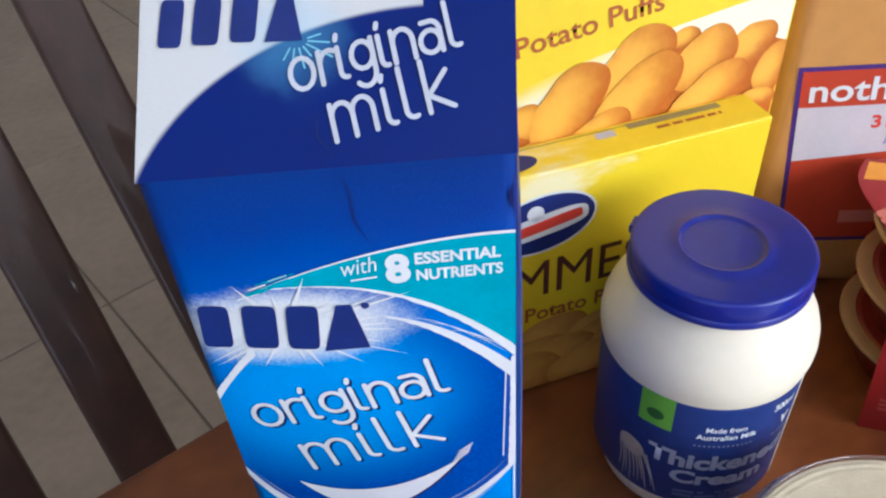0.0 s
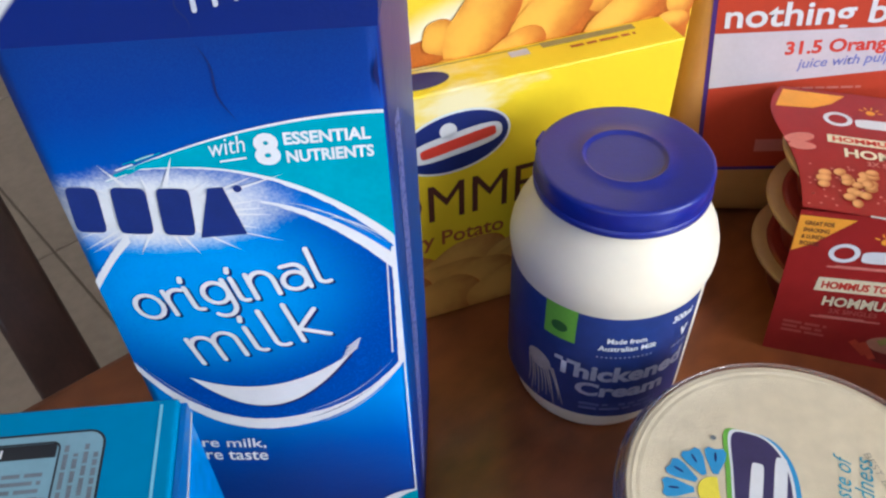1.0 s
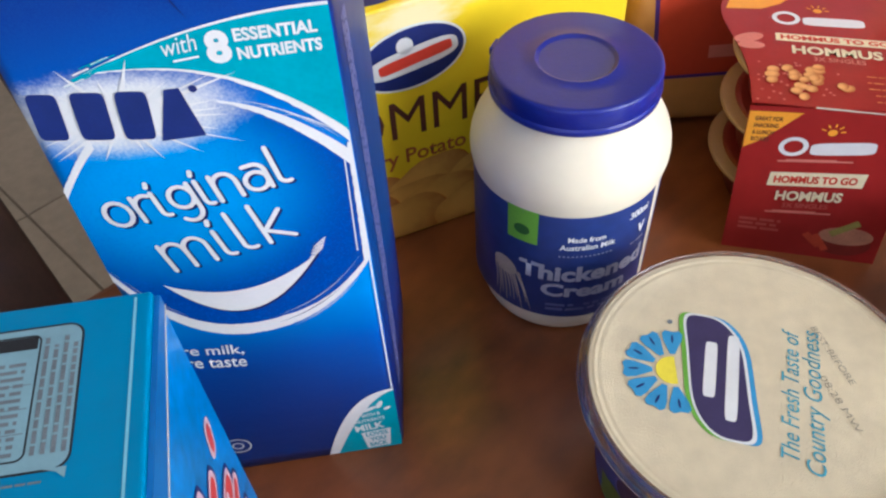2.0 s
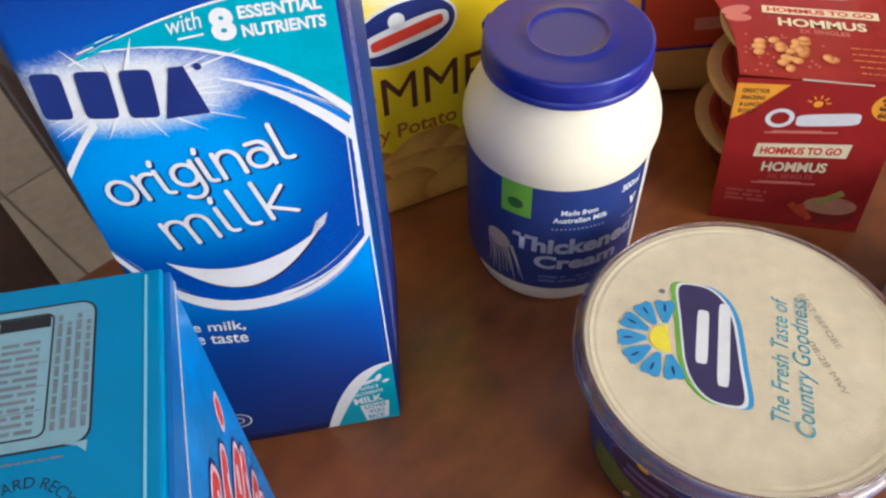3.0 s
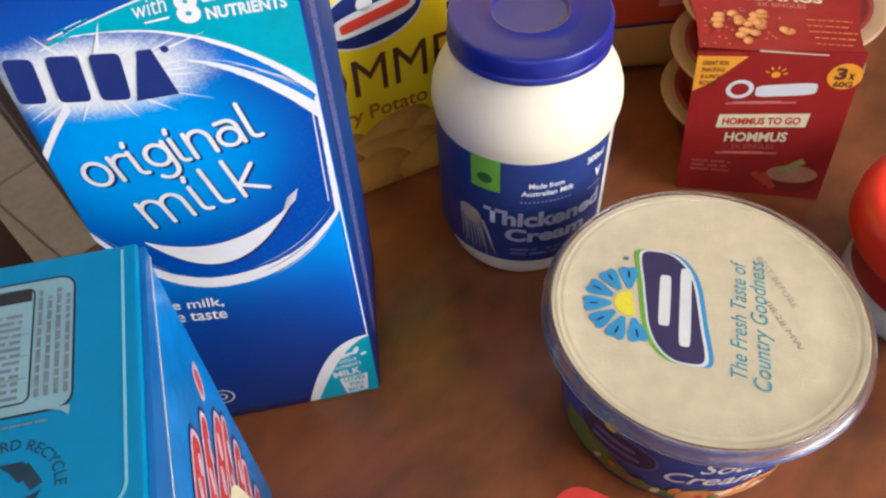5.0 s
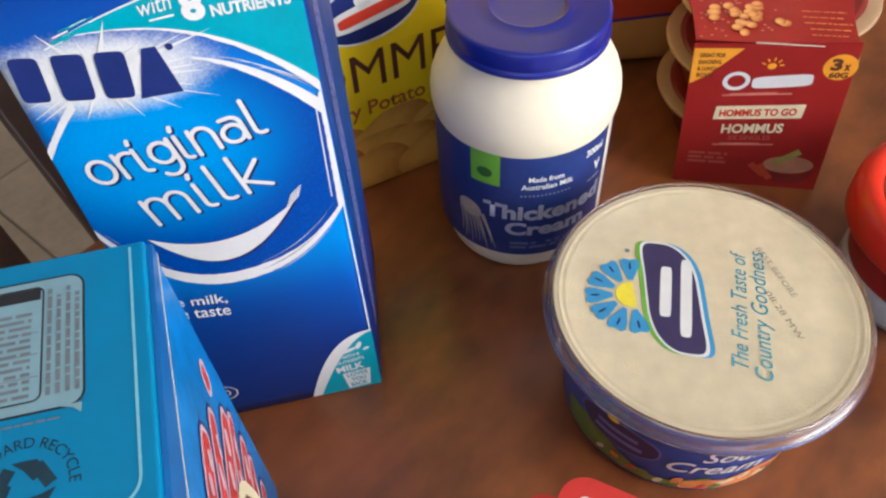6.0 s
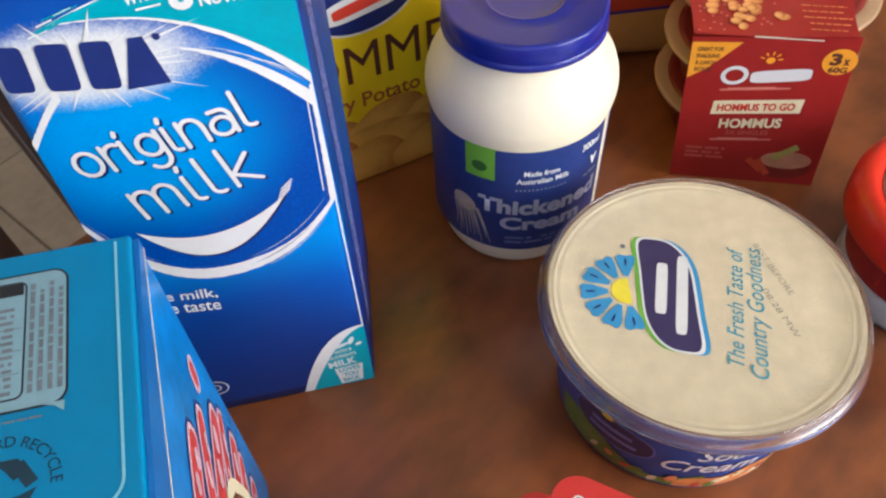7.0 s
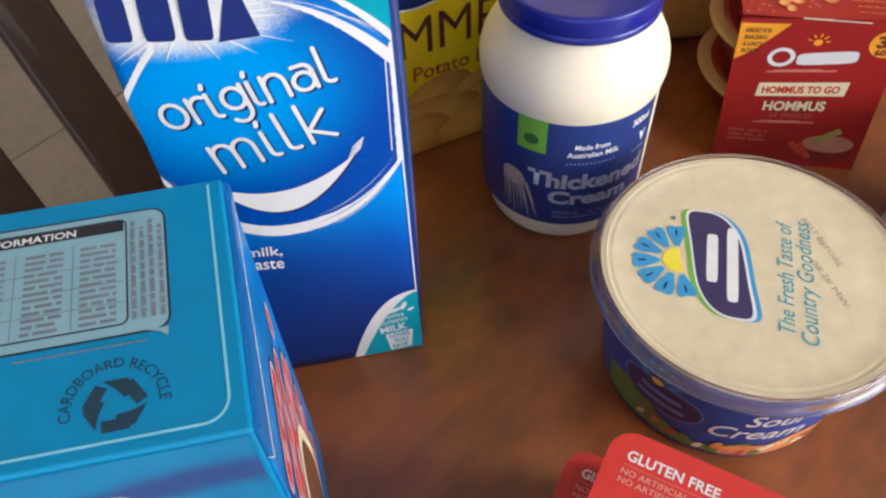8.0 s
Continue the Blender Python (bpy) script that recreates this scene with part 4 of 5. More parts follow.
# ---- sour cream tub ----
def sour_cream_tub():
    t = thing("sour_cream_tub", 117.3, 109.4, 0.2, 0, "blue round sour cream tub with a foil-look clear-rimmed lid", "tub")
    prof = [(39.6, 0), (42.0, 0.4), (43.0, 1.6), (43.4, 4), (47.2, 45), (47.8, 49.2), (51.0, 49.8), (51.7, 50.8), (51.2, 51.8), (49.0, 52.0)]
    wall = lathe_bm(prof, 96)
    body = part("body", wall, TUB_SKIN, t, "blue printed plastic tub wall", smooth=True)

    def wrap(u, v, o=0.0):
        a = radians(-90) + u / 47.0
        r = 43.4 + (v - 4) * 3.8 / 41 + 0.12 + o
        return (r * math.cos(a), r * math.sin(a), v)

    part("food_print", strip_bm(lambda s: (-64 + 62 * s, 4.2), lambda s: (-64 + 62 * s, 12 + 5 * math.sin(7 * s) + 6 * (1 - s)), wrap, 0.1, 40, 3), FOOD_GREEN, body, "green herbs and vegetables picture")
    part("food_print", strip_bm(lambda s: (-12 + 66 * s, 4.2), lambda s: (-12 + 66 * s, 9 + 7.5 * math.sin(3.1 * s) + 1.5 * math.sin(19 * s)), wrap, 0.16, 40, 3), FOOD_ORANGE, body, "orange food picture")
    part("food_print", merge(*[disc_bm(4 + 6.2 * i + (i % 3), 9 + 3.0 * math.sin(i * 1.7), 2.6, 1.8, wrap, 0.2, i * 40, 14, 1) for i in range(8)]), CREAM_PRINT, body)
    part("food_print", merge(*[disc_bm(6 + 4.1 * i, 11 + 2.4 * math.sin(i * 2.3), 1.2, 0.6, wrap, 0.25, i * 70, 10, 1) for i in range(10)]), FOOD_GREEN, body)
    bits = random.Random(77)
    for i in range(16):
        part("food_bit_print", disc_bm(-50 + 6.4 * i + bits.uniform(-2, 2), 7.5 + bits.uniform(-1.5, 4.0), bits.uniform(1.8, 3.4), bits.uniform(1.0, 2.0), wrap, 0.28 + 0.01 * i, bits.uniform(0, 90), 14, 1), (FOOD_GREEN, CREAM_PRINT, FOOD_ORANGE, SOFT_RED_PRINT)[i % 4], body)
    part("brand_badge", merge(disc_bm(-38, 27, 16.5, 9.0, wrap, 0.1, -2, 40, 3, 2.4)), LILAC_PRINT, body)
    part("brand_badge", merge(disc_bm(-38, 27, 15.7, 8.2, wrap, 0.16, -2, 40, 3, 2.4)), PLUM_PRINT, body, "plum brand badge")
    part("brand_bar", merge(block_bm(-46, 28, -30, 30.4, wrap, 0.22, 0, 8), block_bm(-47, 22.8, -28, 25.2, wrap, 0.22, 0, 8)), LILAC_PRINT, body)
    for i in range(5):
        a = radians(30 + 30 * i)
        part("petal", disc_bm(-40 + 7.5 * math.cos(a), 34.5 + 6.5 * math.sin(a), 3.0, 1.3, wrap, 0.12 + 0.01 * i, math.degrees(a), 14, 1), SKYBLUE_PRINT, body)
    part("sun_disc", disc_bm(-40, 35.4, 2.4, 1.6, wrap, 0.18, 0, 16, 1), YELLOW_PRINT, body)
    part("lettering", words_bm("Sour", (-8.5, 29.0), (13.0, 31.0), 8.0, wrap, 0.2, 0.012, 0.35), WHITE_PRINT, body, "white script lettering")
    part("lettering", words_bm("Cream", (-18.6, 18.6), (14.5, 20.0), 8.4, wrap, 0.25, 0.012, 0.35), WHITE_PRINT, body)
    # clear rim of the lid
    rim = [(54.9, 51.6), (55.1, 50.6), (56.4, 50.4), (57.0, 50.9), (56.9, 51.6), (56.0, 53.3), (54.9, 55.3), (54.3, 56.3), (53.8, 56.6), (53.4, 56.1), (54.0, 54.8), (54.6, 52.8)]
    lid = part("clear_lid", lathe_bm([(r * 0.966, z) for r, z in rim + [rim[0]]], 120, False, False), CLEAR, t, "clear plastic lid rim", smooth=True)
    film = [(50.6, 52.8), (53.9, 53.4), (54.3, 54.5), (53.8, 55.05), (53.3, 54.9), (52.8, 54.9), (52.3, 55.1), (51.8, 55.1), (51.3, 54.9), (50.7, 54.85), (50.1, 54.95), (49.4, 54.9), (48.4, 54.7)]
    seal = part("foil_seal", lathe_bm([(r * 0.955, z) for r, z in film] + [(40.0, 54.6), (20.0, 55.0), (0.3, 55.1)], 120, False, True), LID_PAPER, lid, "cream-coloured embossed seal", smooth=True)

    def flat(x, y, o=0.0):
        r = math.hypot(x, y)
        return (x, y, 54.98 - 0.0006 * r * r * 0.4 + 0.18 + o)

    along, down = Vector((0.262, 0.965)), Vector((0.965, -0.262))
    mid = Vector((-11.2, 1.8))

    def logo(a, b, o=0.0):
        """a along the writing, b towards its foot."""
        p = mid + along * a + down * b
        return flat(p.x, p.y, o)

    def leaf(k, sx=0.0):
        pts = []
        for i in range(48):
            q = 2 * math.pi * i / 48
            c, s = math.cos(q), math.sin(q)
            x = math.copysign(abs(c) ** 0.55, c) * 23.4 * k
            y = math.copysign(abs(s) ** 0.6, s) * 8.9 * k - 0.11 * x - 0.00032 * x ** 3
            pts.append((x, y + sx))
        return pts

    part("brand_shape", outline_bm(leaf(0.98, 2.3), logo, 0.02), SKYBLUE_PRINT, seal)
    part("brand_shape", outline_bm(leaf(0.98, 0.7), logo, 0.05), WHITE_PRINT, seal)
    part("brand_shape", outline_bm(leaf(0.98, -2.0), logo, 0.03), GREEN_PRINT, seal)
    part("brand_shape", outline_bm(leaf(0.98, -0.5), logo, 0.06), WHITE_PRINT, seal)
    part("brand_shape", outline_bm(leaf(0.95), logo, 0.1), PLUM_PRINT, seal, "plum leaf-shaped brand mark")
    part("brand_bar", disc_bm(1.5, -2.4, 10.6, 1.9, logo, 0.16, 0, 24, 2, 7.0), WHITE_PRINT, seal)
    part("brand_bar", disc_bm(0.0, 4.4, 16.2, 1.9, logo, 0.16, 0, 24, 2, 7.0), WHITE_PRINT, seal)
    sx, sy = -26.4, 3.8
    part("sun_disc", outline_bm([(sx + 1.5 + 5.2 * math.cos(radians(75 + 12 * i)), sy + 5.2 * math.sin(radians(75 + 12 * i))) for i in range(18)], flat, 0.05), YELLOW_PRINT, seal)
    for i in range(7):
        a = radians(80 + 31.5 * i)
        ox, oy, c, s = sx + 1.5, sy, math.cos(a), math.sin(a)
        shape = [(6.2, -0.8), (11.8, -3.0), (14.4, -3.3), (15.6, -2.2), (15.1, 0.0), (15.6, 2.2), (14.4, 3.3), (11.8, 3.0), (6.2, 0.8)]
        part("petal", outline_bm([(ox + r * c - w * s, oy + r * s + w * c) for r, w in shape], flat, 0.05), SKYBLUE_PRINT, seal)
        part("petal_vein", disc_bm(ox + 12.2 * c, oy + 12.2 * s, 1.7, 0.38, flat, 0.12, math.degrees(a), 12, 1), NAVY_PRINT, seal)
    part("register_mark", disc_bm(-22.2, 22.9, 0.9, 0.9, flat, 0.1, 0, 14, 1), GREY_PRINT, seal)
    a0, b0 = Vector((5.4, -28.2)), Vector((18.4, 17.6))
    part("lettering", words_bm("The Fresh Taste of", a0, b0, 5.2, flat, 0.08, 0.0, 0.3), SCRIPT_PRINT, seal, "slanted blue script")
    a0, b0 = Vector((11.6, -33.4)), Vector((24.6, 17.2))
    part("lettering", words_bm("Country Goodness", a0, b0, 5.4, flat, 0.08, 0.0, 0.3), SCRIPT_PRINT, seal)

    part("date_stamp", words_bm("BEST BEFORE", (22.6, 19.0), (28.2, -3.0), 2.1, flat, 0.14, -0.012), STAMP_INK, seal, "faint dotted date stamp")
    part("date_stamp", words_bm("08:28 MW", (19.6, 0.0), (24.6, -19.5), 2.1, flat, 0.16, -0.012), STAMP_INK, seal)
    # the tub is a little taller and its lid narrower than the turned shapes
    for ob in t.children_recursive:
        for v in ob.data.vertices:
            k = 0.984 if v.co.z > 0.0495 else 1.0
            v.co = (v.co.x * k, v.co.y * k, v.co.z * 1.0625)
    return t


sour_cream_tub()


# ---- potato boxes ----
def on_pom(u, v, o=0.0):
    return (u, -o, v)


def puff(parent, u, v, long, wide, turn, lift, place, floor, skin=None):
    """One printed golden puff, a plump uneven egg, with the shade under it."""
    rnd = random.Random(int(u * 7 + v))
    wob = [rnd.uniform(-0.05, 0.05) for _ in range(3)]

    def lumpy(a, b, o=0.0):
        x, y = a - u, b - v
        q = math.atan2(y, x)
        k = 1 + wob[0] * math.sin(2 * q + 1) + wob[1] * math.sin(3 * q) + wob[2] * math.sin(5 * q + 2)
        return place(u + x * k, max(v + y * k, floor), o)
    part("puff_print", disc_bm(u + 0.5, v - 0.7, long / 2 + 0.5, wide / 2 + 0.5, lumpy, lift, turn, 32, 3, 2.3), PUFF_SHADE, parent)
    part("puff_print", disc_bm(u, v, long / 2, wide / 2, lumpy, lift + 0.03, turn, 32, 4, 2.3), skin or PUFF, parent)


def puff_heap(parent, x0, x1, z0, z1, scale, place, seed):
    """A loose printed heap of puffs, higher to one side."""
    rnd = random.Random(seed)
    lift, n = 0.1, 0
    for row in range(3, -1, -1):
        u = x0 + scale * (0.4 + 0.5 * (row % 2))
        while u < x1 - scale * 0.4:
            rise = 0.62 + 0.38 * (u - x0) / (x1 - x0)
            v = z0 + scale * 0.3 + (z1 - z0 - scale * 0.7) * row / 3 * rise + rnd.uniform(-2, 2)
            puff(parent, u, v, scale * rnd.uniform(1.3, 1.9), scale * rnd.uniform(0.95, 1.2), rnd.uniform(5, 50), lift, place, z0, SHADED_PUFF)
            u += scale * rnd.uniform(1.1, 1.5)
            lift += 0.05


def potato_box():
    t = thing("potato_puff_box", -60, 202.6, 0.2, 23.65, "yellow cardboard frozen potato box with navy oval badge", "food box", "yellow potato boxes")
    body = part("carton", box_bm(18, 0, 0, 172, 19, 118.5, 0.8, 2), frosted_card(), t, "yellow printed cardboard")

    def on_top(u, v, o=0.0):
        return (u, v, 118.5 + o)
    part("top_seam", merge(block_bm(62, 16.2, 118, 16.7, on_top, 0.15, 0, 4, 1), block_bm(118, 13.6, 158, 17.2, on_top, 0.15, 0, 4, 1)), OLIVE_PRINT, t)
    part("seam_tag", block_bm(104, 11.5, 112, 15.5, on_top, 0.2, 0, 2, 1), PALE_GREY_PRINT, t)
    part("top_print", bars_bm(128, 9.5, 156, 12.5, 1, on_top, 0.2, 7), RUST_PRINT, t)
    part("top_badge", disc_bm(66, 9, 12, 5.5, on_top, 0.2), NAVY_PRINT, t)
    # white frosting of the print, then badge, words, picture
    badge = part("badge", disc_bm(76.5, 95, 23.0, 14.0, on_pom, 0.25, 6, 48, 3), WHITE_PRINT, t)
    part("badge_oval", disc_bm(76.5, 95, 22.0, 13.0, on_pom, 0.3, 6, 48, 3), NAVY_PRINT, badge, "navy oval badge")
    part("badge_band", merge(disc_bm(77, 94.5, 19, 5.2, on_pom, 0.36, 8, 40, 2, 3.2), disc_bm(74, 101, 3.4, 3.6, on_pom, 0.36, 30)), WHITE_PRINT, badge, "white ribbon on the badge")
    part("badge_bar", disc_bm(78, 94.6, 15.5, 2.5, on_pom, 0.42, 9, 30, 2, 6.0), RED_PRINT, badge, "red bar of the brand mark")
    part("lettering", words_bm("POMMES", (33, 58.0), (123, 58.0), 18.6, on_pom, 0.25, 0.0), BROWN_PRINT, t, "thin dark brown capitals")
    part("lettering", words_bm("Savoury Potato Puffs", (33, 44.4), (121, 44.0), 7.6, on_pom, 0.25, 0.016), RUST_PRINT, t, "rust-brown lettering")
    puff_heap(t, 26, 166, 1.5, 42, 25, on_pom, 21)

    r = thing("potato_puff_box", -60 - 0.401 * 20, 202.6 + 0.916 * 20, 0.2, 23.65, "tall yellow cardboard potato box with golden puffs picture", "food box", "yellow potato boxes")
    part("carton", box_bm(22, 0, 0, 188, 44, 252, 0.8, 2), BACK_YELLOW, r, "yellow printed cardboard")
    part("glow_print", strip_bm(lambda s: (24 + 163 * s, 112 + 20 * s), lambda s: (24 + 163 * s, 124 + 42 * s ** 0.7 - 6 * s * s), on_pom, 0.05, 40, 10), halo_material(), r, "pale halo round the picture")
    part("puff_ground", outline_bm([(30, 96), (187, 96), (187, 138), (172, 144), (140, 146), (112, 138), (84, 130), (30, 122)], on_pom, 0.08), PUFF_SHADE, r, "deep orange gaps between the puffs")
    heap = ((141, 148.5, 12, 8, 10), (170.5, 139.5, 22, 16.5, 32), (186, 128, 22, 15, 58), (121.5, 140.5, 37, 24, 50), (150.5, 138, 30, 21, 38), (79, 128, 14, 15, 60), (94.5, 130, 40, 23, 56),
            (178.5, 115.5, 15, 8, -10), (122.5, 127, 44, 23.5, 47), (154.5, 121.5, 37, 20, 38), (79, 112, 17, 13, 19), (104, 112.5, 40, 17, 34), (161.5, 111.5, 26, 11.5, 24), (133.5, 110.5, 24, 10, 22))
    for i, (u, v, long, wide, turn) in enumerate(heap):
        puff(r, min(u, 183), v, long, wide, turn, 0.1 + 0.08 * i, lambda a, b, o=0.0: on_pom(min(a, 187.4), b, o), 95)
    part("lettering", words_bm("Savoury Potato Puffs", (33, 149.0), (131, 161.5), 7.6, on_pom, 0.25, 0.012), RUST_PRINT, r)
    part("lettering", words_bm("POMMES", (30, 176), (140, 190), 22, on_pom, 0.25, 0.0), BROWN_PRINT, r)


potato_box()


# ---- orange juice ----
def juice_bottle():
    t = thing("juice_bottle", 121, 304, 0.2, 0, "square clear bottle of orange juice with an orange-red label", "juice bottle")
    bm = box_bm(-14, 0, 0, 112, 96, 190, 9, 4)
    part("body", bm, JUICE, t, "clear plastic filled with orange juice", smooth=True)
    cap = part("cap", lathe_bm([(22, 0), (24, 3), (24, 20), (23, 22), (0.5, 22)], 40, False, True), RED_LID, t)
    cap.location = (0.049, 0.048, 0.1895)

    def lean(u, v, o=0.0):
        return (u - (v - 75) * 0.105, -o, v + (u + 2) * 0.05)
    part("label", block_bm(-2.4, 29, 98, 121.4, lean, 0.15), PURPLE_PRINT, t, "purple label border")
    part("label_panel", block_bm(-0.4, 31, 96, 119.4, lean, 0.25), ORANGE_LABEL, t, "orange-red label")
    part("label_panel", strip_bm(lambda s: (-0.4 + 96.4 * s, 75.5 + 9 * s), lambda s: (-0.4 + 96.4 * s, 102.5 + s), lean, 0.35, 8, 3), base("label_white", (0.6, 0.55, 0.6), 0.4, vary=0.06), t, "white label panel")
    part("lettering", words_bm("nothing but", (3.2, 105.2), (84, 105.8), 10.6, lean, 0.45, 0.018), WHITE_PRINT, t)
    part("lettering", words_bm("31.5 Oranges", (30, 91.6), (79, 93.4), 6.2, lean, 0.45, 0.03), RED_PRINT, t)
    part("lettering", words_bm("juice with pulp", (36, 84.6), (75, 87.2), 4.6, lean, 0.45, 0.012, 0.2), LILAC_PRINT, t)
    part("small_print", bars_bm(36, 74, 66, 76, 1, lean, 0.45, 3), PALE_RED_PRINT, t)
    part("brand_bar", block_bm(24, 40, 66, 47, lean, 0.45), PALE_RED_PRINT, t)


juice_bottle()


# ---- hommus packs ----
def cup(parent, cx, cy, z, r=42.5):
    for name, prof, mat, label in (("cup", [(r - 13, z), (r - 11.5, z + 1), (r - 6.5, z + 21), (r - 6, z + 22)], CUP_BODY, "dark red plastic cup"),
                                   ("cup_rim", [(r - 6.2, z + 22), (r - 0.3, z + 21.9), (r, z + 22.5), (r - 0.2, z + 23.4), (r - 1.0, z + 23.9), (r - 6.0, z + 23.7)], CUP_PLASTIC, "tan plastic cup rim"),
                                   ("cup_lid", [(r - 6.4, z + 23.4), (r - 6.2, z + 24.0), (r - 9, z + 24.1), (0.5, z + 24.1)], CUP_BODY, "dark red film lid")):
        ob = part(name, lathe_bm(prof, 64), mat, parent, label, smooth=True)
        ob.location = (cx / 1000, cy / 1000, 0)


def obl_mark(parent, place, u, v, k, lift):
    """The brand in plain white shapes with a small orange sun."""
    ring = strip_bm(lambda s: (u + k * 5.2 * math.cos(2 * math.pi * s), v + k * 4.6 * math.sin(2 * math.pi * s)),
                    lambda s: (u + k * 3.4 * math.cos(2 * math.pi * s), v + k * 2.9 * math.sin(2 * math.pi * s)), place, lift, 32, 1)
    part("brand_shape", merge(ring, disc_bm(u + k * 17.2, v - k * 0.9, k * 11.2, k * 2.9, place, lift, 2, 40, 2, 5.0)), WHITE_PRINT, parent, "white brand mark in plain shapes")
    part("sun_mark", merge(disc_bm(u + k * 12, v + k * 6.6, k * 1.7, k * 1.5, place, lift, 0, 16, 1),
                           *[line_bm((u + k * (12 + 2.6 * math.cos(q)), v + k * (6.6 + 2.4 * math.sin(q))), (u + k * (12 + 4.4 * math.cos(q)), v + k * (6.6 + 4.0 * math.sin(q))), k * 0.6, place, lift, 2)
                             for q in (0.1, 0.75, 1.4, 2.05, 2.7)]), ORANGE_PRINT, parent)


def hommus_pack():
    t = thing("hommus_pack", 144.2, 218.0, 0.2, -12.5, "red cardboard sleeve round three stacked hommus cups", "hommus pack", "hommus packs")
    W, H, D = 64.0, 79.6, 82.0
    for i in range(3):
        cup(t, 32.0, 45.0, 1.0 + i * 26.0)

    # the card is squeezed a little askew
    def front(u, v, o=0.0):
        return (u * (64 - v / H) / W - 5.2 * v / H, -o, v * (1 + 0.0008 * (u - 32)))

    def printed(u, v, o=0.0):
        """The middle of the front print sits to one side and rises slightly."""
        return front(u - 3.4, v + 0.07 * (u - 32), o)

    def top(u, v, o=0.0):
        return (u * 63 / W - 5.2, v, H + o)

    flare = lambda s: 11.0 * math.sin(math.pi * min(s, 1) ** 1.6 * 0.72) ** 2
    bm = merge(strip_bm(lambda s: (W * s, 0), lambda s: (W * s, H), front, 0.0, 4, 4), strip_bm(lambda s: (W * s, 0), lambda s: (W * s, H), front, -0.6, 4, 4))
    sl = part("front_panel", bm, RED_CARD, t, "red printed card front")
    bm = merge(strip_bm(lambda s: (-flare(s), D * s), lambda s: (W + flare(s), D * s), top, 0.0, 24, 4), strip_bm(lambda s: (-flare(s), D * s), lambda s: (W + flare(s), D * s), top, -0.6, 24, 4))
    tp = part("top_panel", bm, RED_CARD, t, "red printed card top")
    part("back_panel", box_bm(0, D - 0.3, 0, W - 2, D + 0.3, H, 0.1), RED_CARD, t)
    part("fold_slot", box_bm(18, -0.35, H - 0.3, 44, 0.35, H + 0.16, 0.1), CARD_EDGE, t, "worn pale fold slot")
    for v, u0, u1 in ((53.5, 18, 46), (25.0, 18, 44)):
        part("slot", merge(block_bm(u0, v, u1, v + 0.9, printed, 0.1), block_bm(u0 + 3, v + 0.9, u1 - 6, v + 1.5, printed, 0.1)), PALE_RED_PRINT, sl)
    # front print
    part("corner_flash", outline_bm([(0.2, 77.4), (20, 77.4), (14, 71), (7, 63.5), (0.2, 59)], front, 0.12), ORANGE_PRINT, sl, "orange corner flash")
    for i, w in enumerate(("GREAT FOR", "SNACKING", "& LUNCH", "BOXES")):
        part("lettering", words_bm(w, (2.6, 73.0 - i * 3.4), (13.0 - 1.2 * i, 73.0 - i * 3.4), 2.0, front, 0.2, 0.02), BROWN_PRINT, sl)
    obl_mark(sl, printed, 22.6, 61.5, 1.06, 0.15)
    part("white_bar", block_bm(16, 40.5, 52.5, 48.0, printed, 0.12, 0.6), CREAM_PRINT, sl, "cream bar")
    part("lettering", words_bm("HOMMUS TO GO", (18.4, 42.3), (50.0, 42.3), 3.8, printed, 0.2, 0.035), RED_PRINT, sl)
    part("lettering", words_bm("HOMMUS", (20.6, 32.6), (46.4, 32.6), 5.2, printed, 0.2, 0.035), CREAM_PRINT, sl)
    part("lettering", words_bm("3X SINGLES", (24, 28.4), (42, 28.4), 2.6, printed, 0.2, 0.02), DIM_RED_PRINT, sl)
    part("count_disc", disc_bm(58.2, 68.6, 6.6, 6.2, front, 0.15), ORANGE_PRINT, sl, "orange round flash")
    part("lettering", words_bm("3", (54.4, 67.4), (58.8, 67.4), 5.4, front, 0.22, 0.05), BROWN_PRINT, sl)
    part("lettering", words_bm("x", (59.6, 67.4), (62.0, 67.4), 2.6, front, 0.22, 0.05), BROWN_PRINT, sl)
    part("lettering", words_bm("60G", (54.6, 63.6), (62.0, 63.6), 2.7, front, 0.22, 0.04), BROWN_PRINT, sl)
    part("bowl_print", disc_bm(49.5, 14.5, 11.0, 5.2, front, 0.12), base("dip_print", (0.5, 0.24, 0.15), 0.45, vary=0.25, size=120), sl, "bowl of dip picture")
    part("bowl_print", disc_bm(49.5, 10.0, 11.0, 7.0, front, 0.1), CUP_BODY, sl)
    part("celery_print", line_bm((43, 15), (53, 23), 3.4, front, 0.2), base("celery_print", (0.36, 0.34, 0.09), 0.45, vary=0.25, size=150), sl)
    part("carrot_print", merge(line_bm((33, 14), (40, 7), 3.2, front, 0.16), line_bm((37, 14), (43, 5), 3.0, front, 0.18)), base("carrot_print", (0.52, 0.07, 0.03), 0.45, vary=0.2, size=150), sl)
    part("small_print", bars_bm(5, 13, 22, 21, 3, front, 0.15, 6), DIM_RED_PRINT, sl)
    # top print
    part("corner_flash", outline_bm([(-5.8, 79.4), (20, 79.4), (14, 72), (6, 67), (-9, 65.5)], top, 0.12), ORANGE_PRINT, tp)
    obl_mark(tp, top, 16.0, 61.0, 1.12, 0.15)
    part("white_bar", block_bm(11.0, 43.5, 58, 49.0, top, 0.12), CREAM_PRINT, tp)
    part("lettering", words_bm("HOMMUS TO GO", (13, 44.8), (56, 44.8), 3.2, top, 0.2, 0.035), RED_PRINT, tp)
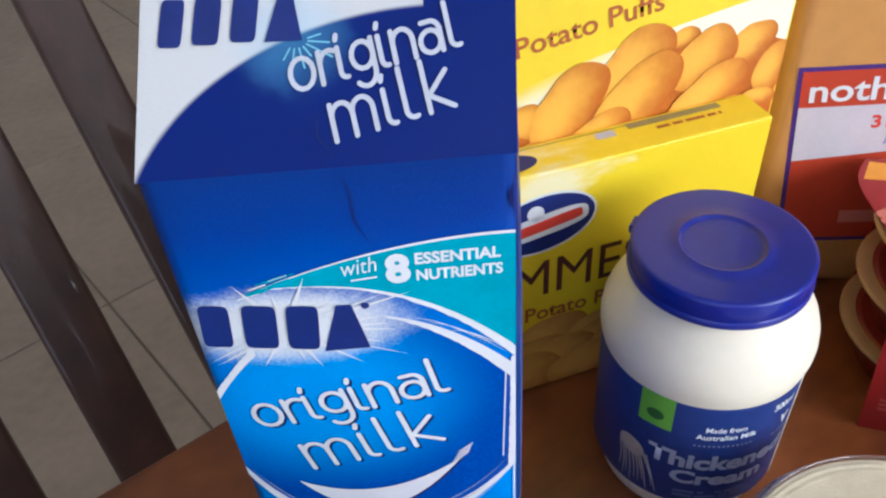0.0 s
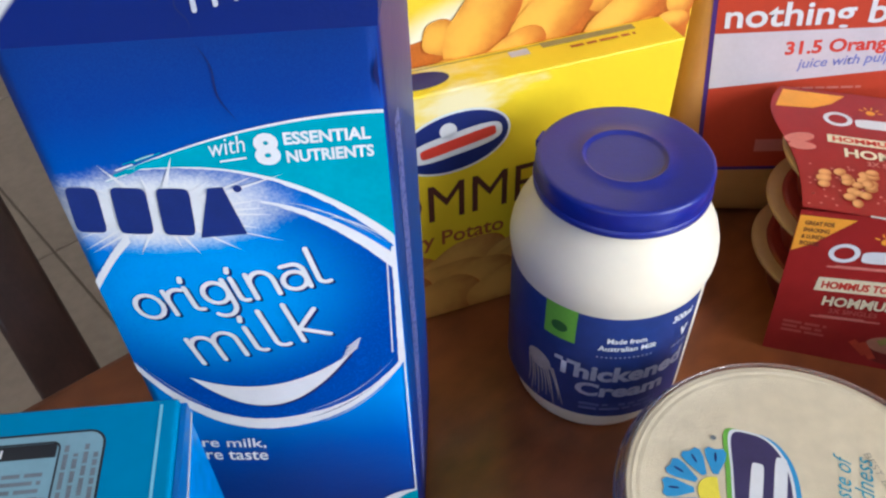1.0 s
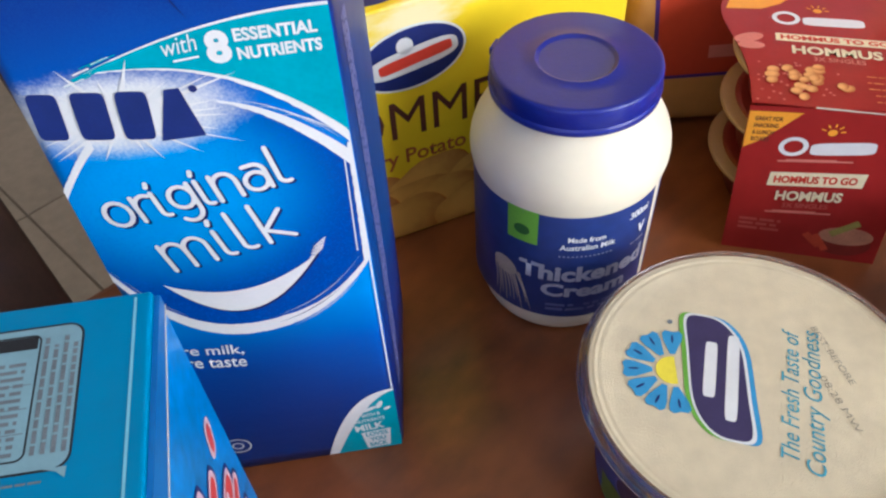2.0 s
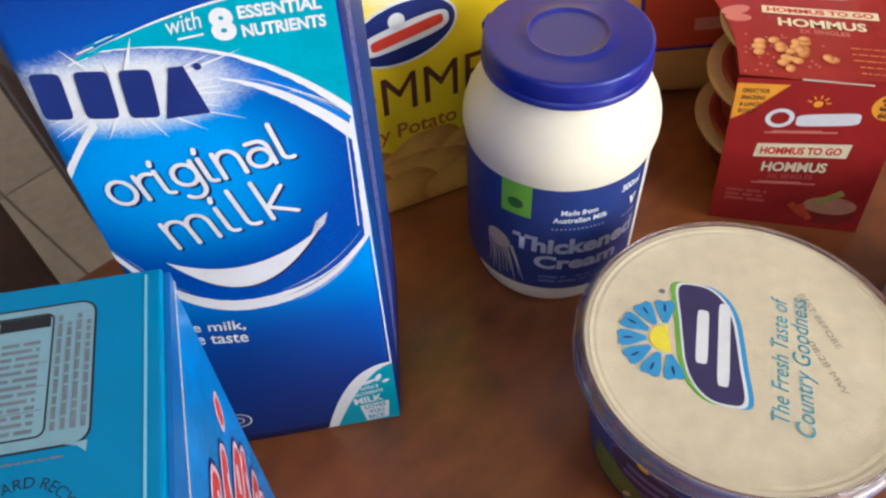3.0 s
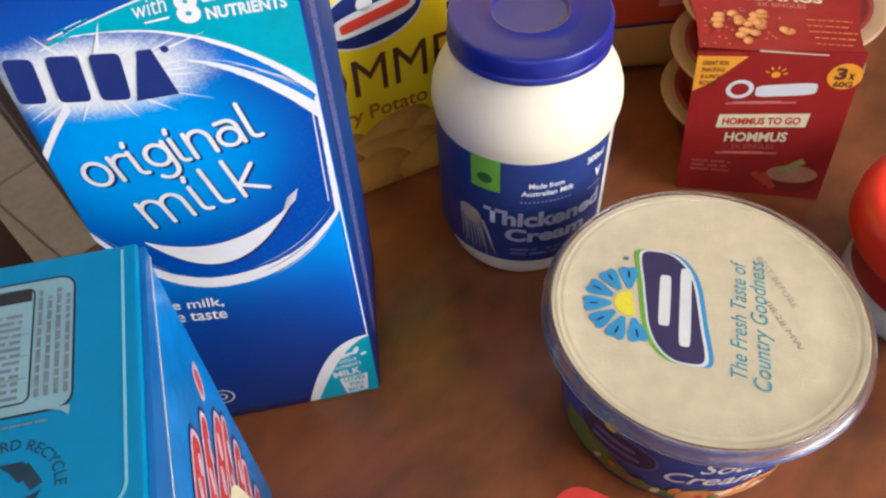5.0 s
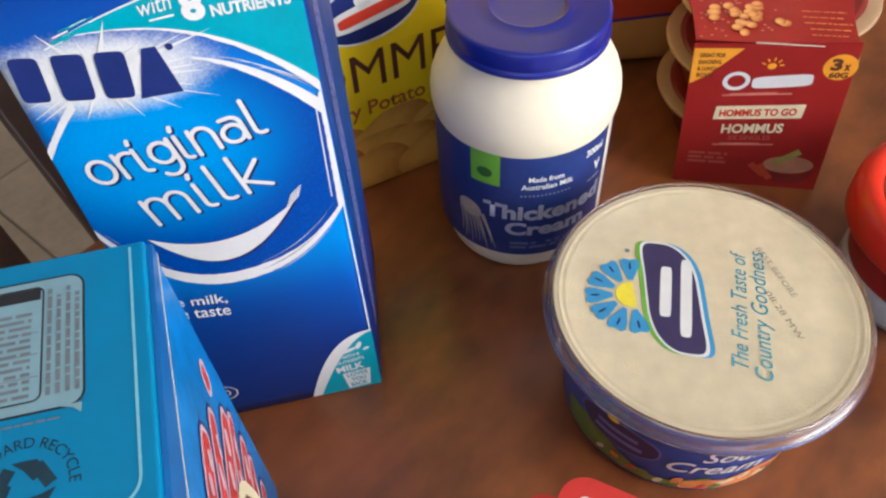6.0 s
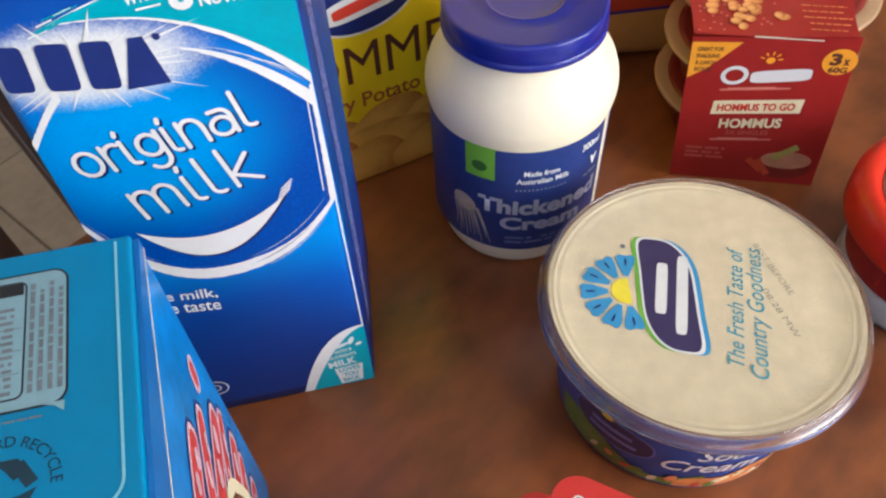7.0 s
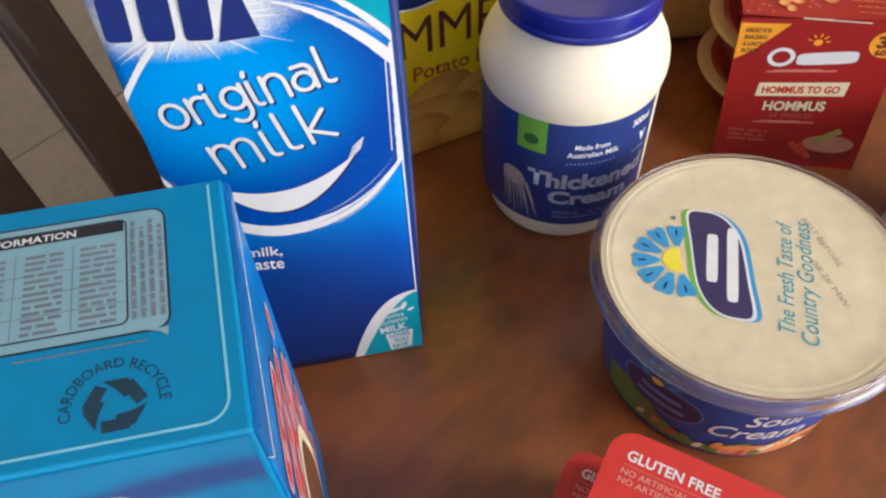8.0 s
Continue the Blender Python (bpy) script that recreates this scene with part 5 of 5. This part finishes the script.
    part("lettering", words_bm("HOMMUS", (17, 35.0), (52, 35.0), 5.6, top, 0.2, 0.035), CREAM_PRINT, tp)
    part("lettering", words_bm("3X SINGLES", (25, 30.6), (45, 30.6), 2.8, top, 0.2, 0.02), PALE_RED_PRINT, tp)
    rnd = random.Random(31)
    for i in range(28):
        a, q = rnd.uniform(0, 2 * math.pi), rnd.random() ** 0.6
        u, v = 21 + 16 * q * math.cos(a), 16 + 11 * q * math.sin(a)
        part("chickpea_print", disc_bm(u, v, rnd.uniform(2.2, 2.7), rnd.uniform(1.9, 2.3), top, 0.14 + 0.02 * i, rnd.uniform(0, 90), 14, 2), CHICKPEA, tp)
    part("crumb_print", merge(*[disc_bm(rnd.uniform(2, 34), rnd.uniform(2, 28), 0.6, 0.5, top, 0.13, 0, 8, 1) for _ in range(40)]), PALE_RED_PRINT, tp)
    part("garlic_print", merge(disc_bm(0, 44, 6.5, 3.2, top, 0.13, 25), disc_bm(1, 38.5, 5.5, 2.8, top, 0.14, 5)), PALE_RED_PRINT, tp)
    for i, (a, b) in enumerate(((44, 62), (44, 60), (44, 63), (46, 62), (46, 60))):
        part("small_print", bars_bm(a, 22.4 - i * 4.0, b, 23.6 - i * 4.0, 1, top, 0.16, i), FOOD_ORANGE, tp)
    return t


hommus_pack()


def red_card_pack(x, y, z, yaw, tall):
    """A flat red card pack lying down, its top sheet with one corner rounded."""
    t = thing("red_card_pack", x, y, z, yaw, "flat bright red card pack with white writing, lying stacked", "food pack", "red card packs")
    W, D, R = 84.0, 96.0, 8.0
    pts = [(0, -D), (0, -R)] + [(R - R * math.cos(radians(a)), -R + R * math.sin(radians(a))) for a in range(10, 91, 10)] + [(W - R + R * math.sin(radians(a)), -R + R * math.cos(radians(a))) for a in range(0, 91, 10)] + [(W, -D)]
    bm = bmesh.new()
    lo = [bm.verts.new((a, b, 0.1)) for a, b in pts]
    hi = [bm.verts.new((a, b, tall)) for a, b in pts]
    bm.faces.new(hi)
    bm.faces.new(list(reversed(lo)))
    for i in range(len(pts)):
        j = (i + 1) % len(pts)
        bm.faces.new((lo[i], lo[j], hi[j], hi[i]))
    bmesh.ops.recalc_face_normals(bm, faces=bm.faces[:])
    part("carton", bm, BRIGHT_RED_CARD, t, "bright red card")
    flat = lambda u, v, o=0.0: (u, v, tall + o)
    part("lettering", words_bm("GLUTEN FREE", (5.8, -9.2), (32.6, -9.2), 3.3, flat, 0.12, 0.02), WHITE_PRINT, t)
    part("rule", line_bm((5.6, -10.8), (38, -10.8), 0.22, flat, 0.12), PALE_RED_PRINT, t)
    part("lettering", words_bm("NO ARTIFICIAL", (5.6, -13.8), (25, -13.8), 1.9, flat, 0.12, 0.0), ROSE_PRINT, t)
    part("lettering", words_bm("NO ARTIFICIAL", (5.6, -16.6), (25, -16.6), 1.9, flat, 0.12, 0.0), ROSE_PRINT, t)
    part("small_print", bars_bm(26.5, -16.6, 38, -11.4, 2, flat, 0.12, 12), ROSE_PRINT, t)
    return t


red_card_pack(53.0, 62.6, 0.3, -29.0, 27.0)
red_card_pack(62.4, 55.6, 27.6, -30.0, 28.0)


def red_lid_tub():
    t = thing("red_lid_tub", 231.5, 148.3, 0.2, 0, "round tub with a glossy red lid and grey centre", "tub")
    part("body", lathe_bm([(28, 0), (31, 0.8), (32, 4), (36, 36), (36, 40)], 72), RED_CARD, t, "dark red tub wall", smooth=True)
    part("foot", lathe_bm([(31.0, 0.2), (33.5, 0.3), (34.2, 3), (34.0, 14), (33.4, 14.2)], 72), GREY_LID, t, "grey plastic foot band", smooth=True)
    lid = part("lid", lathe_bm([(36.5, 34), (40.5, 34), (41.5, 36), (41.5, 46), (40.0, 50), (37, 51.5), (33.5, 50.8), (32.0, 48.5), (31.4, 47.8)], 72), RED_LID, t, "glossy red ring lid", smooth=True)
    part("seal", lathe_bm([(31.0, 47.6), (31.2, 48.2), (0.4, 48.6)], 60), GREY_LID, lid, "grey centre seal", smooth=True)


red_lid_tub()


# ---- ice-cream box ----
def ice_cream_box():
    t = thing("ice_cream_box", -37.3, 81.8, 0.2, 12.5, "blue cardboard ice-cream box with nutrition panel on top", "food box")
    Wd, D, H = 150.0, 66.0, 141.5
    body = part("carton", box_bm(-Wd, -D, 0, 0, 0, H, 0.9, 3), BLUE_CARD, t, "bright blue printed cardboard")
    # overlapping side flap with a raw card edge
    part("side_panel", box_bm(0.02, -D + 0.6, 1, 0.7, -0.6, H - 2.5, 0.2), base("side_print", (0.005, 0.2, 0.58), 0.36, vary=0.4, size=26, coat=0.15), t, "glossy blue picture panel")
    # the flap's cut edge runs aslant
    def wedge(z0, z1, thick):
        bm = bmesh.new()
        ends = []
        for y, k in ((-D + 0.6, 0.0), (-0.7, D)):
            lo = z0(k)
            hi = z1(k)
            ends.append([bm.verts.new(p) for p in ((0.1, y, lo), (thick, y, lo), (thick, y, hi), (0.1, y, hi))])
        p, q = ends
        bm.faces.new(list(reversed(p)))
        bm.faces.new(q)
        for a in range(4):
            bm.faces.new((p[a], p[(a + 1) % 4], q[(a + 1) % 4], q[a]))
        bmesh.ops.recalc_face_normals(bm, faces=bm.faces[:])
        return bm
    cut = lambda k: 128.5 + 0.13 * k
    part("tuck_flap", wedge(cut, lambda k: H - 1.2, 1.3), base("tuck_print", (0.008, 0.14, 0.44), 0.38, vary=0.15, size=30, coat=0.15), t, "blue tucked flap")
    part("flap_edge", wedge(lambda k: cut(k) - 0.7, lambda k: cut(k) - 0.05, 1.4), CARD_EDGE, t, "raw grey card edge")
    top = lambda u, v, o=0.0: (u, v, H + o)

    # printed border line with one rounded corner
    part("border_line", merge(line_bm((-3.3, -1.6), (-3.5, -57.5), 0.6, top, 0.12, 8), line_bm((-8.6, -62.9), (-148, -63.2), 0.6, top, 0.12, 8),
                              strip_bm(lambda s: (-8.6 + 5.4 * math.sin(s * math.pi / 2), -63.2 + 5.7 * (1 - math.cos(s * math.pi / 2))), lambda s: (-8.6 + 4.8 * math.sin(s * math.pi / 2), -62.6 + 5.1 * (1 - math.cos(s * math.pi / 2))), top, 0.12, 8, 1)), LINE_BLUE_PRINT, t, "pale blue border line")

    def slab(x0, y0, x1, y1, r, grow):
        pts = []
        for cx, cy, a0 in ((x1 - r, y1 - r, 0), (x0 + r, y1 - r, 90), (x0 + r, y0 + r, 180), (x1 - r, y0 + r, 270)):
            for k in range(7):
                a = radians(a0 + 15 * k)
                pts.append((cx + (r + grow) * math.cos(a), cy + (r + grow) * math.sin(a)))
        return pts
    part("panel_outline", outline_bm(slab(-118, -39.6, -13.7, -6.6, 3.0, 0.5), top, 0.1), BLACK_PRINT, t)
    pan = part("nutrition_panel", outline_bm(slab(-118, -39.6, -13.7, -6.6, 3.0, 0.0), top, 0.15), PALE_BLUE_PRINT, t, "pale blue nutrition panel")
    part("panel_tail", outline_bm([(-18.5, -39.5), (-13.8, -39.5), (-14.0, -41.8), (-15.6, -40.4)], top, 0.15), PALE_BLUE_PRINT, pan)
    part("table_outline", outline_bm(slab(-112, -37.0, -22.0, -8.6, 1.5, 0.4), top, 0.2), BLACK_PRINT, pan)
    part("table_ground", outline_bm(slab(-112, -37.0, -22.0, -8.6, 1.5, 0.0), top, 0.24), PALE_BLUE_PRINT, pan)
    part("table_header", block_bm(-112, -11.9, -22.3, -8.7, top, 0.3), BLACK_PRINT, pan, "black header bar")
    part("lettering", words_bm("NUTRITION INFORMATION", (-70, -11.3), (-32.5, -11.3), 1.9, top, 0.38, 0.02), WHITE_PRINT, pan)
    lines = [line_bm((x, -36.8), (x, -14), 0.2, top, 0.3, 2) for x in (-75, -58, -45, -33)] + [line_bm((-111, v), (-22.5, v), 0.2, top, 0.3, 2) for v in (-20.5, -26.0, -31.5)]
    for rule in lines:
        part("table_rule", rule, GREY_PRINT, pan)
    part("small_print", merge(*[bars_bm(x0, -36.2, x1, -14.2, 13, top, 0.32, 40 + i, 0.5) for i, (x0, x1) in enumerate(((-110, -90), (-73, -61), (-56, -47), (-43, -35), (-31.5, -24)))]), GREY_PRINT, pan)

    turned = lambda u, v, o=0.0: top(-21.2 + v, -36.5 + u, o)
    part("small_print", merge(*[bars_bm(0, 0.4 + k * 1.9, 27 - 2 * (k % 2), 1.5 + k * 1.9, 1, turned, 0.3, 60 + k, 0.2) for k in range(4)]), GREY_PRINT, pan)
    part("small_print", bars_bm(-44, -42.2, -18, -41.4, 1, top, 0.12, 77), GREY_PRINT, t)
    # recycling mark: three bent arrows with words round them
    rx, ry = -24.4, -55.4
    for k in range(3):
        a = radians(90 + 120 * k)
        ux, uy = math.cos(a), math.sin(a)
        tx, ty = -uy, ux
        pts = [(rx + ux * 5.5 + tx * 2.3, ry + uy * 5.5 + ty * 2.3), (rx + ux * 5.5 - tx * 2.3, ry + uy * 5.5 - ty * 2.3), (rx + ux * 3.2 - tx * 4.4, ry + uy * 3.2 - ty * 4.4),
               (rx + ux * 1.2 - tx * 1.8, ry + uy * 1.2 - ty * 1.8), (rx + ux * 3.6, ry + uy * 3.6)]
        part("recycling_arrow", outline_bm(pts, top, 0.12), INK_PRINT, t)
        part("recycling_arrow", line_bm((rx + ux * 4.4 + tx * 2.5, ry + uy * 4.4 + ty * 2.5), (rx - ux * 0.2 + tx * 5.0, ry - uy * 0.2 + ty * 5.0), 2.5, top, 0.14, 3), INK_PRINT, t)

    def arc(u, v, o=0.0):
        a = radians(94) - (u - 15.5) / 9.0
        return top(rx + (8.2 + v) * math.cos(a), ry + (8.2 + v) * math.sin(a), o)
    part("lettering", words_bm("CARDBOARD RECYCLE", (0, 0), (31, 0), 2.2, arc, 0.12, 0.0), INK_PRINT, t, "dark lettering in an arc")

    # picture side: brand blocks, biscuit slab
    def flank(u, v, o=0.0):
        return (0.75 + o, -D + u, v)
    part("brand_shape", disc_bm(54, 98.5, 3.6, 5.6, flank, 0.15, -20, 24, 2, 2.6), PINK_PRINT, t)
    part("brand_shape", disc_bm(54, 98.5, 2.0, 4.0, flank, 0.22, -20, 24, 2, 2.6), SOFT_RED_PRINT, t)
    # tall brand shapes, their feet towards the front, in an arch
    for i in range(7):
        v = 105.5 - 12.2 * i
        head = 34 + 23 * math.sin(math.pi * 0.5 * min(1.0, i / 3.2)) - 0.9 * max(0, i - 3) ** 1.5
        foot = 4 + 3 * i
        half = (4.4, 3.6, 5.0, 3.2, 4.6, 3.6, 4.2)[i]
        tilt = (4, 12, -3, 10, 2, 14, 0)[i]
        for grow, mat, lift in ((2.2, NAVY_PRINT, 0.12), (1.1, PINK_PRINT, 0.18), (-0.4, SOFT_RED_PRINT, 0.24)):
            part("brand_block", disc_bm((head + foot) / 2, v, (head - foot) / 2 + grow, half + grow, flank, lift + 0.01 * i, tilt, 28, 2, 4.0), mat, t)
        for k in (-0.45, 0.1, 0.55):
            part("brand_slit", disc_bm((head + foot) / 2 + k * (head - foot) / 2, v + 0.8 * math.sin(9 * k + i), (head - foot) / 11, 0.42 * half, flank, 0.36 + 0.01 * i, tilt + 25, 12, 1, 3.0), PINK_PRINT, t)
    part("biscuit_print", disc_bm(22, 52, 20, 24, flank, 0.46, 12, 32, 3, 3.2), CREAM_PRINT, t, "cream-edged biscuit picture")
    part("biscuit_print", disc_bm(21, 50, 17.5, 21.5, flank, 0.5, 12, 32, 3, 3.2), BISCUIT, t)
    part("biscuit_hole", merge(*[disc_bm(10 + 6 * (i % 5), 38 + 9 * (i // 5), 1.2, 1.6, flank, 0.54, 0, 10, 1) for i in range(20)]), BROWN_PRINT, t)
    # picture front
    face = lambda u, v, o=0.0: (u, -D - o, v)
    part("swirl_print", block_bm(-148.6, 2, -1.4, H - 1.4, face, 0.15, 0, 8, 8), swirl_material(), t, "blue print with violet swirls")
    part("brand_shape", disc_bm(-38, H - 22, 11, 6, face, 0.2, 4, 24, 2, 4.0), WHITE_PRINT, t)
    part("brand_shape", disc_bm(-38, H - 22, 9.8, 4.6, face, 0.28, 4, 24, 2, 4.0), RED_PRINT, t)
    # the empty carton has gone slightly out of square
    for ob in t.children_recursive:
        for v in ob.data.vertices:
            v.co.y -= 0.0673 * v.co.x


ice_cream_box()


# ---- chair beside the table ----
def dining_chair():
    # its back runs along the table's edge and slopes away from it
    ex, ey = math.cos(radians(43.5)), math.sin(radians(43.5))
    t = thing("dining_chair", -143 - 300 * ey, 191 + 300 * ex, -750, 43.5, "dark-stained wooden chair with a sloping slatted back, beside the table", "chair")
    slope = Matrix.Rotation(radians(-34), 3, "X")

    def sloped(x0, y0, h0, x1, y1, h1, bevel):
        bm = box_bm(x0, y0, h0, x1, y1, h1, bevel, 3)
        if h1 - h0 > 600 and x1 - x0 > 30:
            long = [e for e in bm.edges if e.calc_length() > 300]
            bmesh.ops.subdivide_edges(bm, edges=long, cuts=20, use_grid_fill=True)
            for v in bm.verts:
                v.co.y -= 0.00018 * min(v.co.z, 0.0) ** 2
        bmesh.ops.rotate(bm, cent=(0, 0, 0), matrix=slope, verts=bm.verts)
        bmesh.ops.translate(bm, vec=(0, 0, 750), verts=bm.verts)
        return bm
    for i in range(-3, 4):
        x0 = -30 + 85.5 * i
        part("slat", sloped(x0, -7, -300, x0 + 42, 7, 380, 4), CHAIR_WOOD, t, smooth=True)
    part("top_rail", sloped(-300, -12, 380.5, 290, 12, 440, 8), CHAIR_WOOD, t)
    part("lower_rail", sloped(-300, -12, -340, 290, 12, -300.5, 4), CHAIR_WOOD, t)
    for x in (-326, 290.5):
        part("stile", sloped(x, -14, -340, x + 25.5, 14, 450, 5), CHAIR_WOOD, t)
        part("leg", box_bm(x, -210, 0.5, x + 25.5, -172, 478, 4, 3), CHAIR_WOOD, t)


dining_chair()


# ---- floor tiles and window, last ----
def floor_tiles():
    size, gap = 0.60, 0.005
    x0, x1, y0, y1 = ROOM

    def tile_bm():
        return box_bm(0, 0, -0.006, size - gap, size - gap, 0.0, 0.0015, 1)

    def tile_mesh(bm):
        me = bpy.data.meshes.new("tile")
        bm.to_mesh(me)
        bm.free()
        me.materials.append(TILE)
        return me
    whole = tile_mesh(tile_bm())
    bed = bpy.data.objects["floor"]
    # laid along the table; the tiles at the walls are cut
    turn = Matrix.Rotation(radians(47), 4, "Z")
    for i in range(-8, 9):
        for j in range(-8, 9):
            p = turn @ Vector((i * size + 0.20, j * size + 0.08, 0))
            at = Matrix.Translation((p.x, p.y, 0.0)) @ turn
            corners = [at @ Vector((a, b, 0)) for a in (0, size) for b in (0, size)]
            if all(x0 < c.x < x1 and y0 < c.y < y1 for c in corners):
                me = whole
            elif max(c.x for c in corners) < x0 or min(c.x for c in corners) > x1 or max(c.y for c in corners) < y0 or min(c.y for c in corners) > y1:
                continue
            else:
                bm = tile_bm()
                bm.transform(at)
                for co, no in (((x0 + 0.004, 0, 0), (-1, 0, 0)), ((x1 - 0.004, 0, 0), (1, 0, 0)), ((0, y0 + 0.004, 0), (0, -1, 0)), ((0, y1 - 0.004, 0), (0, 1, 0))):
                    bmesh.ops.bisect_plane(bm, geom=bm.verts[:] + bm.edges[:] + bm.faces[:], plane_co=co, plane_no=no, clear_outer=True)
                if len(bm.faces) < 3:
                    bm.free()
                    continue
                bm.transform(at.inverted())
                me = tile_mesh(bm)
            ob = new("tile", me)
            ob.matrix_world = at
            ob.parent = bed


floor_tiles()


def window():
    w = new("window_1")
    w.matrix_world = pose(WIN_X, WIN_Y, WIN_Z)
    tagged(w, "white framed window in the side wall", "window", kind="structure")
    hw, hh = WIN_W * 500, WIN_H * 500
    for a, b in (((0, -hw, -hh), (110, hw, -hh + 45)), ((0, -hw, hh - 45), (110, hw, hh)), ((0, -hw, -hh + 45.5), (110, -hw + 45, hh - 45.5)), ((0, hw - 45, -hh + 45.5), (110, hw, hh - 45.5)), ((20, -20, -hh + 45.5), (90, 20, hh - 45.5))):
        part("window_frame", box_bm(*a, *b, 3), FRAME_PAINT, w)
    for a, b in ((-hw + 45.5, -20.5), (20.5, hw - 45.5)):
        g = part("pane", box_bm(52, a, -hh + 45.5, 56, b, hh - 45.5), GLASS, w)
        g.visible_shadow = False


window()
